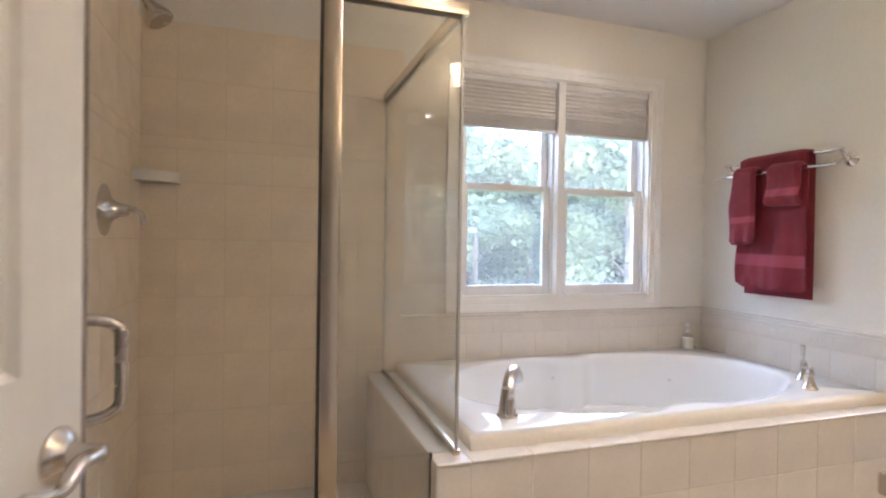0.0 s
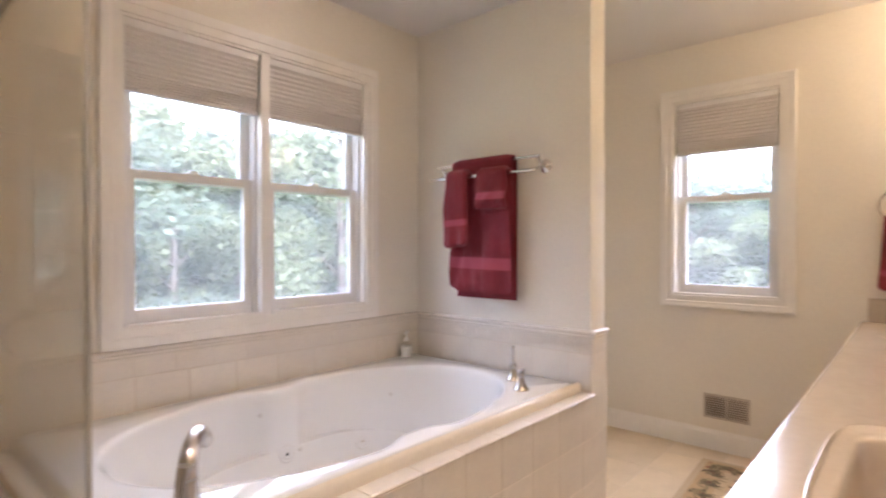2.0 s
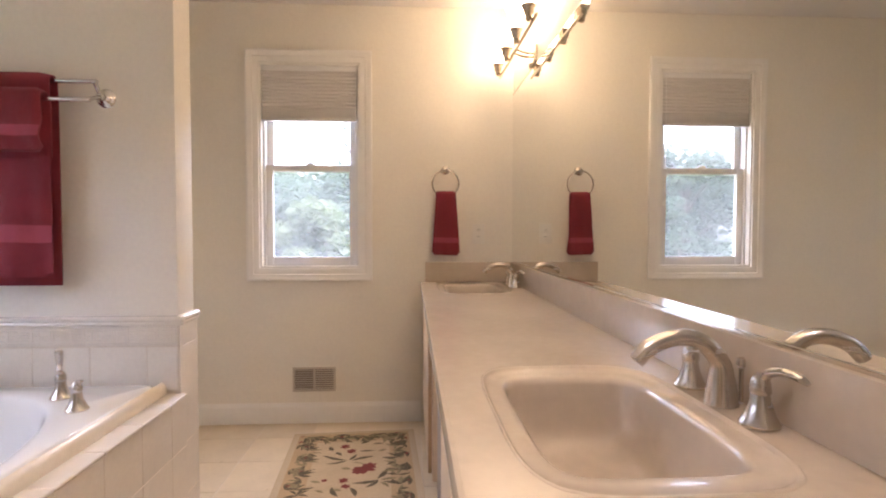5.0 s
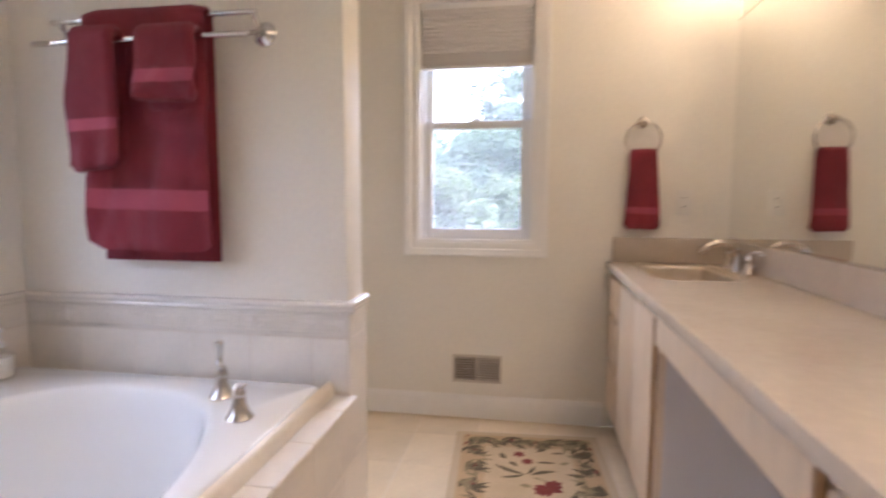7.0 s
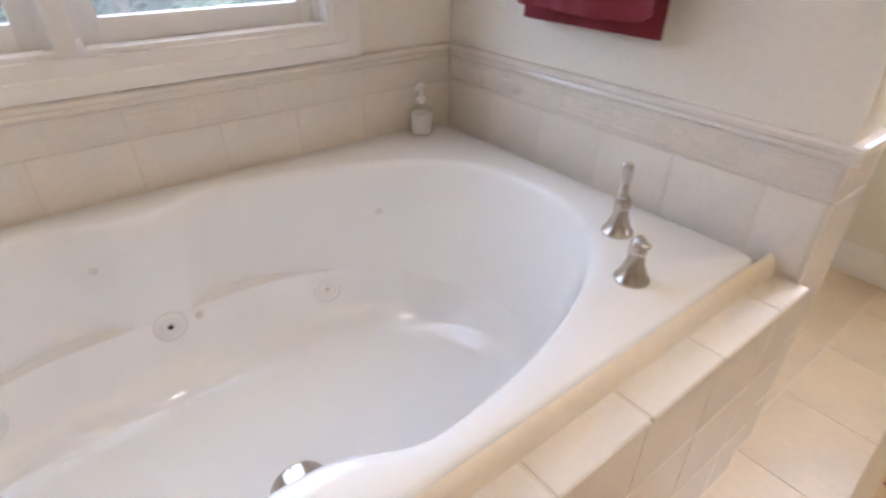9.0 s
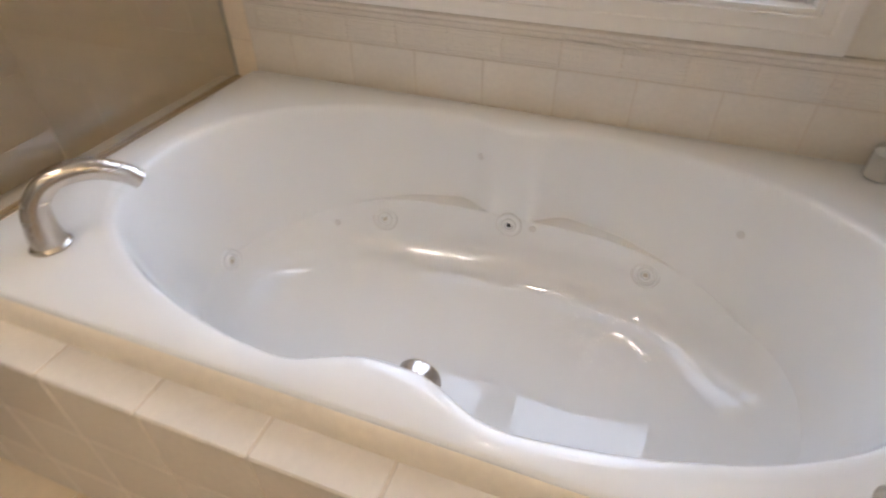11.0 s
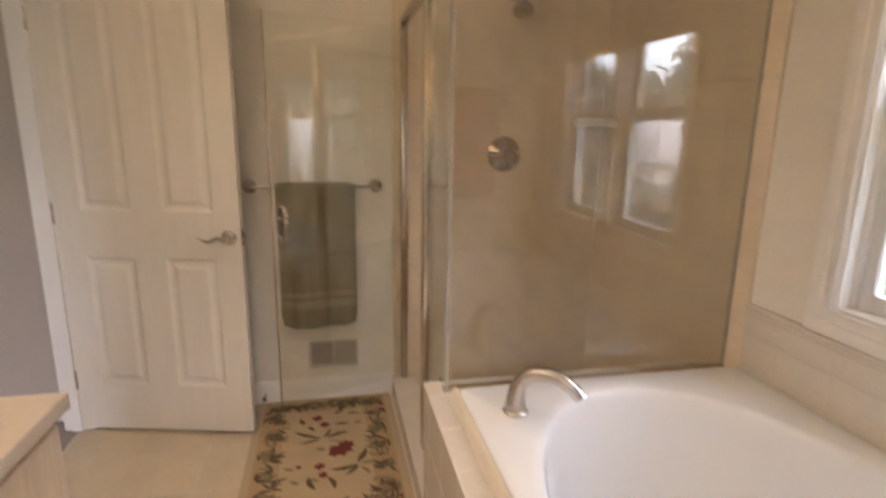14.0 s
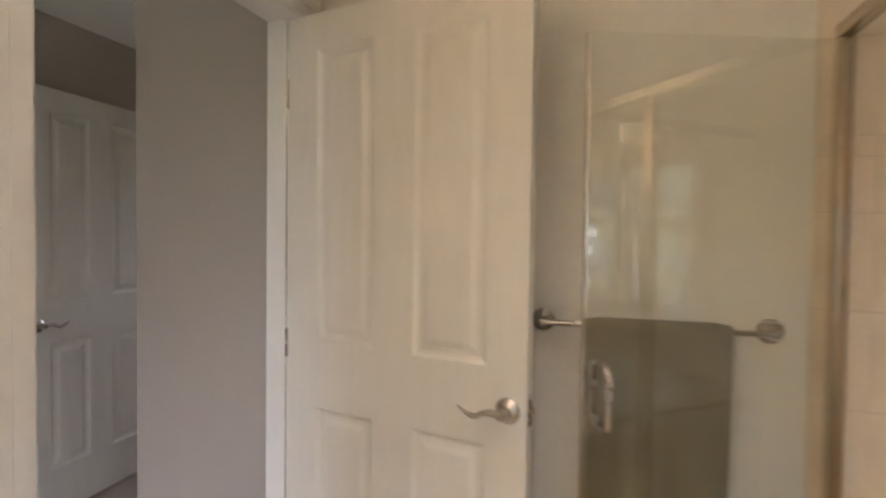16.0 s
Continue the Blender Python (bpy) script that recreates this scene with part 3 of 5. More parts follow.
def basin(th, ring):
    """One point of the basin; ring counts down from the rim's lip to the bottom."""
    x, y, waist = tub_outline(th)
    r = math.hypot(x, y)
    e = min(1.0, max(0.0, (abs(x) / 0.808 - 0.62) / 0.36))
    ends = e * e * (3 - 2 * e)
    zc, share = arm_rest(x)
    out = 0.074 - 0.056 * share * min(1.0, 1.6 * math.sin(th) ** 2)
    top = 0.009 + waist
    table = [(-0.030, 0.597), (-0.010, 0.5955), (-0.002, 0.590), (0.004, 0.578), (0.009, 0.553),
             (top + 0.5 * (out - top), 0.553 + 0.5 * (zc + 0.006 - 0.553)), (top + 0.95 * (out - top), 0.553 + 0.95 * (zc + 0.006 - 0.553)), (out + 0.003, zc + 0.002),
             (0.0745, zc), (0.078, zc - 0.006), (0.086, 0.275), (0.105, 0.225), (0.142, 0.186), (0.20, 0.165), (0.30, 0.154)]
    off, z = table[ring]
    if ring >= 4:
        slope = 0.010 + 0.36 * max(0.0, 0.58 - z) ** 1.2 + (0, 0, 0, 0, 0, 0, 0, 0, 0, 0, 0, 0.012, 0.045, 0.115, 0.23)[ring]
        off = off * (1 - ends) + slope * ends
    k = max(0.02, 1 - off / r)
    pinch = math.copysign(waist, y) if ring < 5 else 0.0
    return Vector((TX + x * k, TY + y * k - pinch, z))


def rect_point(th, inset, z):
    c, s = math.cos(th), math.sin(th)
    ax = (RX1 - TX - inset) if c > 0 else (TX - RX0 - inset)
    ay = (RY1 - TY - inset) if s > 0 else (TY - RY0 - inset)
    n = 60.0
    r = (abs(c / ax) ** n + abs(s / ay) ** n) ** (-1 / n)
    return Vector((TX + r * c, TY + r * s, z))


NT = 420
angles = sorted([2 * math.pi * i / NT for i in range(NT)] + [math.atan2(sy, sx) % (2 * math.pi) for sx in (RX1 - TX, RX0 - TX) for sy in (RY1 - TY, RY0 - TY)])
bm = bmesh.new()
rings = [[bm.verts.new(rect_point(t, i, z)) for t in angles] for i, z in ((0.0, 0.545), (0.0, 0.586), (0.003, 0.593), (0.009, 0.5965))]
rings += [[bm.verts.new(basin(t, k)) for t in angles] for k in range(15)]
for a, b in zip(rings, rings[1:]):
    for i in range(len(angles)):
        j = (i + 1) % len(angles)
        bm.faces.new([a[i], a[j], b[j], b[i]])
bm.faces.new(rings[-1])
tub = thing("bathtub", "white acrylic jetted bathtub set in a tiled deck", "bathtub")
part("shell", bm, TUB, tub)


def on_wall(x_from_mid, z, south=False):
    """A place on the basin's long wall, with the way into the tub."""
    best = min(range(720), key=lambda i: abs(basin(math.pi * (i + 0.5) / 720 * (-1 if south else 1), 10).x - TX - x_from_mid))
    th = math.pi * (best + 0.5) / 720 * (-1 if south else 1)
    ks = [k for k in range(4, 13)]
    for k in ks[:-1]:
        p, q = basin(th, k), basin(th, k + 1)
        if p.z >= z >= q.z:
            f = (p.z - z) / max(1e-6, p.z - q.z)
            at = p.lerp(q, f)
            side = basin(th + 0.01, k) - basin(th - 0.01, k)
            n = side.cross(p - q).normalized()
            if n.dot(Vector((TX, TY, z)) - at) < 0:
                n = -n
            return at, n
    return basin(th, 10), Vector((0, -1, 0))


def facing(at, n):
    return Matrix.Translation(at) @ n.to_track_quat("Z", "Y").to_matrix().to_4x4()


def jet(at, n, hole=VENTM):
    m = facing(at, n)
    j = part("jet", lathed([(0, -0.004), (0.036, -0.004), (0.036, 0.003), (0.031, 0.006), (0.026, 0.004), (0.022, 0.004), (0.019, 0.008), (0.013, 0.009), (0.010, 0.004), (0, 0.004)], m), TUB, tub, "white plastic water jet")
    # thin grey rings paint in the shadow gaps at the jet's seams
    part("ring", lathed([(0.0355, -0.003), (0.0375, -0.003), (0.0385, 0.0012), (0.0355, 0.0015), (0.0355, -0.003)], m), FITSHADE, j)
    part("socket", lathed([(0.0205, 0.0035), (0.0225, 0.0035), (0.0225, 0.0048), (0.0205, 0.0048), (0.0205, 0.0035)], m), FITSHADE, j)
    part("nozzle", lathed([(0, 0.0045), (0.0065, 0.0045), (0.0065, 0.0055), (0, 0.0055)], m, 14), hole, j)


for dx, z in ((-0.390, 0.268), (-0.012, 0.316), (0.380, 0.274)):
    jet(*on_wall(dx, z), DARK if dx == -0.012 else VENTM)
jet(basin(math.pi * 0.999, 9).lerp(basin(math.pi * 0.999, 10), 0.7), Vector((0.85, -0.02, 0.35)).normalized())
for dx, z in ((-0.53, 0.258), (-0.10, 0.500), (0.055, 0.318), (0.505, 0.468)):
    at, n = on_wall(dx, z)
    part("air_button", lathed([(0, -0.003), (0.010, -0.003), (0.010, 0.002), (0.007, 0.005), (0, 0.005)], facing(at, n), 16), FITSHADE, tub)
at, n = on_wall(0.005, 0.515, True)
part("overflow_cap", lathed([(0, -0.004), (0.037, -0.004), (0.038, 0.034), (0.034, 0.041), (0, 0.042)], facing(at, n)), NICKEL, tub, "brushed nickel overflow cap")

deck = structure(part("tub_deck", boxed(-2.028, 0.0, -1.051, NORTH, 0.0, 0.119), GROUT, smooth=False), "cream tiled tub surround", "tub deck")
core = bmesh.new()
box(core, -2.0345, -1.80, -1.052, NORTH, 0.12, DECK - 0.0015)
box(core, -1.80, -0.004, APRON + 0.0015, -1.052, 0.0, DECK - 0.0015)
box(core, -2.0345, -1.80, APRON + 0.0015, -1.052, 0.0, DECK - 0.0015)
part("deck_core", core, GROUT, deck, smooth=False)


def spout():
    top = thing("tub_spout", "brushed nickel arched roman tub spout", "tub faucet", at=(-1.712, -0.905, RIM))
    d = Vector((0.135, 0.175, 0)).normalized()
    path = smooth_path([Vector((0, 0, 0.0)), Vector((0, 0, 0.045)), d * 0.012 + Vector((0, 0, 0.094)), d * 0.05 + Vector((0, 0, 0.129)), d * 0.11 + Vector((0, 0, 0.134)), d * 0.160 + Vector((0, 0, 0.110)), d * 0.185 + Vector((0, 0, 0.086))])
    part("neck", tubed(path, [0.034, 0.027, 0.0225, 0.021, 0.021, 0.0195, 0.019], 20), NICKEL, top)
    part("base_ring", lathed([(0, 0), (0.037, 0), (0.037, 0.004), (0.032, 0.010), (0, 0.010)]), NICKEL, top)


def lever_valve(name, label, category, at, turn, k=1.0, reach=0.085, rise=0.045, group="", radii=(0.009, 0.010, 0.008, 0.0085, 0.004), flat=0.7):
    top = thing(name, label, category, group, at, turn)
    part("base", lathed([(0, 0), (0.032 * k, 0), (0.0325 * k, 0.004), (0.026 * k, 0.014), (0.017 * k, 0.036), (0.0145 * k, 0.055), (0.0165 * k, 0.058), (0.0165 * k, 0.064), (0.014 * k, 0.078), (0.007 * k, 0.088), (0, 0.09)]), NICKEL, top)
    part("lever", tubed(smooth_path([(0, 0, 0.072), (0.02 * k, 0, 0.088), (reach * 0.5, 0, 0.088 + rise * 0.35), (reach * 0.85, 0, 0.09 + rise * 0.9), (reach, 0, 0.09 + rise)]), [q * k for q in radii], 12, flat), NICKEL, top)


spout()
lever_valve("tub_valve", "brushed nickel bell-shaped tub valve with lever", "tub faucet", (-0.196, -0.808, RIM), 200, reach=0.022, rise=0.07, group="tub valves", radii=(0.009, 0.0075, 0.0085, 0.0125, 0.007), flat=0.5)
lever_valve("tub_valve", "brushed nickel bell-shaped tub valve with lever", "tub faucet", (-0.318, -0.930, RIM), 225, reach=0.052, rise=0.006, group="tub valves")

soap = thing("soap_dispenser", "clear glass soap bottle with pump on tub corner", "soap dispenser", at=(-0.166, -0.075, RIM))
part("bottle", lathed([(0, 0.001), (0.030, 0.001), (0.033, 0.006), (0.033, 0.066), (0.030, 0.075), (0.014, 0.083), (0.013, 0.092), (0, 0.092)]), SOAPG, soap)
part("liquid", lathed([(0, 0.004), (0.0295, 0.004), (0.0315, 0.062), (0, 0.064)]), material("pale_soap", (0.84, 0.82, 0.78), 0.3), soap, "pale liquid soap")
pump = lathed([(0, 0.092), (0.014, 0.092), (0.014, 0.106), (0.006, 0.108), (0.005, 0.135), (0.012, 0.137), (0.012, 0.146), (0, 0.148)], n=18)
tube(pump, [(0, 0, 0.142), (-0.02, -0.012, 0.142), (-0.034, -0.02, 0.136)], 0.005, 10)
part("pump", pump, VINYL, soap, "white plastic pump")

# ---- shower ----
SY, SX, STOP, SDROP = -1.06, -1.957, 1.89, 0.10


def frame_bar(bm, a, b, w=0.03, d=0.03):
    a, b = Vector(a), Vector(b)
    lo = [min(a[i], b[i]) for i in range(3)]
    hi = [max(a[i], b[i]) for i in range(3)]
    for i, s in ((0, w), (1, d)):
        if hi[i] - lo[i] < 1e-6:
            lo[i], hi[i] = lo[i] - s / 2, hi[i] + s / 2
    if hi[2] - lo[2] < 1e-6:
        lo[2], hi[2] = lo[2] - 0.018, hi[2] + 0.018
    return box(bm, lo[0], hi[0], lo[1], hi[1], lo[2], hi[2], bevel=0.004)


shower = thing("shower_enclosure", "frameless-cornered glass shower enclosure with satin metal rails", "shower")
part("header_rail", frame_bar(bmesh.new(), (WEST + 0.012, SY, STOP), (SX + 0.016, SY, STOP), d=0.034), FRAME, shower)
part("side_rail", frame_bar(bmesh.new(), (SX, SY + 0.018, STOP), (SX, -0.006, STOP), w=0.034), FRAME, shower)
part("header_gasket", boxed(-2.315, SX - 0.004, SY - 0.007, SY + 0.007, STOP - 0.024, STOP - 0.0185), SEAL, shower)
part("side_gasket", boxed(SX - 0.007, SX + 0.007, SY + 0.02, -0.016, STOP - 0.024, STOP - 0.0185), SEAL, shower)
part("wall_post", frame_bar(bmesh.new(), (WEST + 0.026, SY, SDROP), (WEST + 0.026, SY, STOP - 0.018), w=0.034, d=0.034), FRAME, shower)
part("strike_post", frame_bar(bmesh.new(), (-2.341, SY, SDROP), (-2.341, SY, STOP - 0.018), w=0.052, d=0.036), FRAME, shower)
part("strike_seal", boxed(-2.374, -2.366, SY - 0.006, SY + 0.006, SDROP, STOP - 0.02), SEAL, shower)
ct = boxed(-2.372, -2.364, SY - 0.012, SY - 0.005, 0.76, 0.83)
part("magnet_catch", ct, SEAL, shower)
bmf = bmesh.new()
box(bmf, -2.315, -2.033, SY - 0.005, SY + 0.005, SDROP + 0.012, DECK + 0.012)
box(bmf, -2.315, SX - 0.002, SY - 0.005, SY + 0.005, DECK + 0.012, STOP - 0.018)
part("front_panel", bmf, SHOWERG, shower, "clear fixed glass panel", smooth=False)
part("side_panel", boxed(SX - 0.005, SX + 0.005, SY + 0.008, -0.008, DECK + 0.012, STOP - 0.018), SHOWERG, shower, "clear fixed glass panel", smooth=False)
part("sill_channel", boxed(SX - 0.011, SX + 0.011, SY - 0.012, -0.004, DECK, DECK + 0.016, bevel=0.002), FRAME, shower)
part("corner_seal", boxed(SX - 0.0015, SX + 0.006, SY - 0.006, SY + 0.006, DECK + 0.012, STOP - 0.018), CLEARSEAL, shower)
part("wall_seal", boxed(SX - 0.005, SX + 0.005, -0.014, -0.004, DECK + 0.012, STOP - 0.018), CLEARSEAL, shower)
part("notch_seal", boxed(-2.0385, -2.0325, SY - 0.007, SY + 0.007, SDROP + 0.012, DECK + 0.012), SEAL, shower)
part("bottom_channel", boxed(-2.367, -2.030, SY - 0.012, SY + 0.012, SDROP, SDROP + 0.016, bevel=0.002), FRAME, shower)
# the door, swung out in front of the wall
hx, hy = WEST + 0.046, SY - 0.004
ga = math.degrees(math.atan2(-1.672 - hy, -2.766 - hx))
gm = pose(hx, hy, 0, 0, 0, ga)
gd = part("glass_door", boxed(0.0, 0.645, -0.004, 0.004, SDROP + 0.02, STOP - 0.03), SHOWERG, shower, "clear glass door standing open", smooth=False, m=gm)
part("door_edge", boxed(0.642, 0.648, -0.005, 0.005, SDROP + 0.02, STOP - 0.03), FRAME, gd)
part("hinge_rail", boxed(-0.016, 0.012, -0.008, 0.008, SDROP + 0.012, STOP - 0.022, bevel=0.003), FRAME, gd)
for s in (1, -1):
    hb = tubed(smooth_path([(0.600, 0.0, 0.905), (0.600, s * 0.03, 0.908), (0.600, s * 0.052, 0.922), (0.600, s * 0.055, 0.95), (0.600, s * 0.055, 1.018), (0.600, s * 0.052, 1.046), (0.600, s * 0.03, 1.060), (0.600, 0.0, 1.063)]), 0.0095, 14)
    part("pull_handle", hb, NICKEL, gd, "brushed nickel D-shaped pull")
curb = structure(part("shower_curb", boxed(WEST, -2.028, -1.115, -1.005, 0, SDROP - 0.008), GROUT, smooth=False), "beige tiled shower threshold", "shower curb")
structure(part("shower_floor", boxed(WEST, -2.03, -1.005, NORTH, -0.003, 0.035, bevel=0.004), CREAM), "cream shower base", "shower floor")

valve = thing("shower_valve", "round brushed nickel shower valve with curved lever", "shower valve", at=(WEST + 0.008, -0.545, 1.283))
part("escutcheon", lathed([(0, 0), (0.088, 0), (0.088, 0.005), (0.07, 0.012), (0.045, 0.02), (0.03, 0.035), (0.022, 0.05), (0.02, 0.07), (0.017, 0.075), (0, 0.076)], pose(0, 0, 0, 0, 90, 0), 36), NICKEL, valve)
part("lever", tubed(smooth_path([(0.05, 0, 0), (0.075, 0, 0.002), (0.098, 0.0, 0.0), (0.115, 0.0, -0.014), (0.120, 0.0, -0.05)]), [0.014, 0.012, 0.010, 0.009, 0.007], 12), NICKEL, valve)
head = thing("shower_sprayer", "brushed nickel shower head on a bent arm", "shower head", at=(WEST + 0.008, -0.522, 2.04))
part("flange", lathed([(0, 0), (0.03, 0), (0.028, 0.006), (0.014, 0.014), (0, 0.014)], pose(0, 0, 0, 0, 90, 0)), NICKEL, head)
part("arm", tubed(smooth_path([(0, 0, 0), (0.05, 0, 0.004), (0.09, 0, -0.015), (0.12, 0, -0.045)]), 0.0105, 14), NICKEL, head)
part("spray_head", lathed([(0, -0.012), (0.016, -0.012), (0.018, 0.01), (0.03, 0.035), (0.045, 0.062), (0.047, 0.078), (0.043, 0.082), (0, 0.080)], facing(Vector((0.118, 0, -0.04)), Vector((0.55, -0.08, -0.83)).normalized())), NICKEL, head)
dish = thing("soap_dish", "white ceramic corner soap dish", "soap dish", at=(WEST + 0.008, -0.008, 1.425))
db = prism(bmesh.new(), [(0, 0)] + [(0.165 * math.cos(a), -0.165 * math.sin(a)) for a in np.linspace(0, math.pi / 2, 10)], 0.0, 0.045, "z")
bmesh.ops.bevel(db, geom=db.edges[:], offset=0.006, segments=2, affect="EDGES")
part("tray", db, CREAM, dish)

# ---- vanity ----
VX0, VX1, VY = -1.552, EAST - 0.004, -2.008
CTOP = 0.832
SINKS = ((-1.085, "west"), (0.905, "east"))


def sink_shape(th, k, cx):
    c, s = math.cos(th), math.sin(th)
    n = 4.6 if k > 1.2 else 6.0
    r = (abs(c / (0.222 * k)) ** n + abs(s / (0.140 * k)) ** n) ** (-1 / n)
    return cx + r * c, -2.262 + r * s


def counter():
    top = thing("countertop", "beige cultured marble vanity top with two moulded sinks", "countertop")
    bm = bmesh.new()
    y0, y1 = SOUTH + 0.004, VY + 0.012
    xs = [VX0, (SINKS[0][0] + SINKS[1][0]) / 2, VX1]
    n = 72
    for (cx, _), xa, xb in zip(SINKS, xs, xs[1:]):
        def rect(th):
            c, s = math.cos(th), math.sin(th)
            ts = []
            if abs(c) > 1e-9:
                ts.append(((xb if c > 0 else xa) - cx) / c)
            if abs(s) > 1e-9:
                ts.append(((y1 if s > 0 else y0) + 2.262) / s)
            t = min(v for v in ts if v > 0)
            return cx + t * c, -2.262 + t * s
        angs = sorted([2 * math.pi * (i + 0.5) / n for i in range(n)] + [math.atan2(yy + 2.262, xx - cx) % (2 * math.pi) for xx in (xa, xb) for yy in (y0, y1)])
        rings = [[bm.verts.new((*rect(a), CTOP)) for a in angs]]
        for k, z in ((1.36, CTOP), (1.352, CTOP + 0.0015), (1.335, CTOP + 0.0018), (1.31, CTOP - 0.001), (1.29, CTOP - 0.004), (1.14, CTOP - 0.006), (1.07, CTOP - 0.007), (1.03, CTOP - 0.011), (1.0, CTOP - 0.022), (0.975, CTOP - 0.05), (0.92, CTOP - 0.10), (0.83, CTOP - 0.132), (0.66, CTOP - 0.150), (0.4, CTOP - 0.158), (0.15, CTOP - 0.162)):
            rings.append([bm.verts.new((*sink_shape(a, k, cx), z)) for a in angs])
        for a, b in zip(rings, rings[1:]):
            for i in range(len(angs)):
                j = (i + 1) % len(angs)
                bm.faces.new([a[i], a[j], b[j], b[i]])
        bm.faces.new(rings[-1])
    part("slab", bm, COUNTER, top)
    edge = [(VY - 0.004, CTOP - 0.0375), (VY + 0.016, CTOP - 0.0375), (VY + 0.021, CTOP - 0.033), (VY + 0.022, CTOP - 0.010), (VY + 0.019, CTOP), (VY + 0.012, CTOP + 0.0005), (VY + 0.008, CTOP - 0.006), (VY - 0.004, CTOP - 0.006)]
    part("front_edge", prism(bmesh.new(), edge, VX0, VX1, "x"), COUNTER, top)
    part("end_edge", boxed(VX0 - 0.014, VX0, y0, VY + 0.021, CTOP - 0.0375, CTOP + 0.0005, bevel=0.004), COUNTER, top)
    part("underside", boxed(-0.752, 0.204, y0, VY - 0.004, CTOP - 0.037, CTOP - 0.034), COUNTER, top, smooth=False)
    part("backsplash", boxed(VX0, VX1 - 0.019, y0, SOUTH + 0.022, CTOP + 0.0008, CTOP + 0.118, bevel=0.003), SPLASH, top)
    part("side_splash", boxed(VX1 - 0.018, VX1, y0, VY - 0.006, CTOP + 0.0008, CTOP + 0.118, bevel=0.003), SPLASH, top)
    for cx, _ in SINKS:
        part("drain", lathed([(0, CTOP - 0.1625), (0.028, CTOP - 0.1625), (0.026, CTOP - 0.157), (0.016, CTOP - 0.1565), (0.014, CTOP - 0.153), (0, CTOP - 0.152)], Matrix.Translation((cx, -2.262, 0))), CHROME, top, "chrome sink drain")


counter()


def raised_door(bm, x0, x1, z0, z1, y):
    """A frame-and-panel front; y is its face, towards +y."""
    box(bm, x0, x1, y - 0.018, y, z0, z1, bevel=0.004)
    s = 0.052
    if x1 - x0 > 0.2 and z1 - z0 > 0.2:
        a, b, c, d = x0 + s, x1 - s, z0 + s, z1 - s
        o = [bm.verts.new(p) for p in ((a, y + 0.0008, c), (b, y + 0.0008, c), (b, y + 0.0008, d), (a, y + 0.0008, d))]
        for ins, dep in ((0.006, -0.006), (0.03, 0.001), (0.034, 0.002)):
            r = [bm.verts.new(p) for p in ((a + ins, y + dep + 0.001, c + ins), (b - ins, y + dep + 0.001, c + ins), (b - ins, y + dep + 0.001, d - ins), (a + ins, y + dep + 0.001, d - ins))]
            for q in range(4):
                bm.faces.new([o[q], o[(q + 1) % 4], r[(q + 1) % 4], r[q]])
            o = r
        bm.faces.new(o)
    return bm


def cabinet(label, x0, x1, fronts):
    top = thing("vanity_cabinet", label, "vanity cabinet", "vanity cabinets", at=((x0 + x1) / 2, -2.26, 0))
    back, face, z1 = SOUTH + 0.004, VY - 0.012, CTOP - 0.038
    m = Matrix.Translation((-(x0 + x1) / 2, 2.26, 0))
    bd = boxed(x0 + 0.018, x1 - 0.018, back, face - 0.019, 0.10, 0.60)
    box(bd, x0, x0 + 0.0175, back, face - 0.019, 0.10, z1), box(bd, x1 - 0.0175, x1, back, face - 0.019, 0.10, z1)
    part("body", bd, MAPLE, top, smooth=False, m=m)
    if x0 > 0:
        part("side_panel", boxed(x0 - 0.005, x0 - 0.0005, back, face - 0.02, 0.0, z1), SHADOWBOX, top, "grey painted side panel", smooth=False, m=m)
    part("toe_kick", boxed(x0 + 0.001, x1 - 0.001, back, face - 0.07, 0.0, 0.10), TRIM, top, smooth=False, m=m)
    fr = bmesh.new()
    box(fr, x0, x0 + 0.035, face - 0.019, face, 0.10, z1, bevel=0.001), box(fr, x1 - 0.035, x1, face - 0.019, face, 0.10, z1, bevel=0.001)
    box(fr, x0 + 0.035, x1 - 0.035, face - 0.019, face, z1 - 0.04, z1, bevel=0.001), box(fr, x0 + 0.035, x1 - 0.035, face - 0.019, face, 0.10, 0.135, bevel=0.001)
    part("face_frame", fr, MAPLE, top, m=m)
    for name, a, b, c, d in fronts:
        fp = part(name, raised_door(bmesh.new(), a, b, c, d, face + 0.019), MAPLE, top, m=m)
        part("edge_band", boxed(a - 0.0012, a - 0.0002, face + 0.002, face + 0.017, c + 0.003, d - 0.003), MAPLED, fp, smooth=False)


cabinet("pale maple vanity cabinet with drawers and door", 0.205, VX1 - 0.002, [("drawer_front", 0.915, 1.185, 0.595, 0.770), ("drawer_front", 0.915, 1.185, 0.370, 0.575), ("drawer_front", 0.915, 1.185, 0.125, 0.350), ("door", 0.225, 0.545, 0.125, 0.775), ("door", 0.555, 0.885, 0.125, 0.775)])
cabinet("pale maple vanity cabinet under the first sink", VX0 + 0.006, -0.755, [("door", -1.535, -1.165, 0.125, 0.775), ("door", -1.150, -0.775, 0.125, 0.775)])
kn = thing("knee_drawer", "pale maple drawer over the open knee space", "drawer", at=(-0.275, VY - 0.03, 0.70))
km = Matrix.Translation((0.275, -(VY - 0.03), -0.70))
part("body", boxed(-0.753, 0.203, SOUTH + 0.25, VY - 0.031, 0.70, CTOP - 0.039), MAPLE, kn, smooth=False, m=km)
kf = part("front", raised_door(bmesh.new(), -0.735, 0.188, 0.695, 0.785, VY + 0.007), MAPLE, kn, m=km)
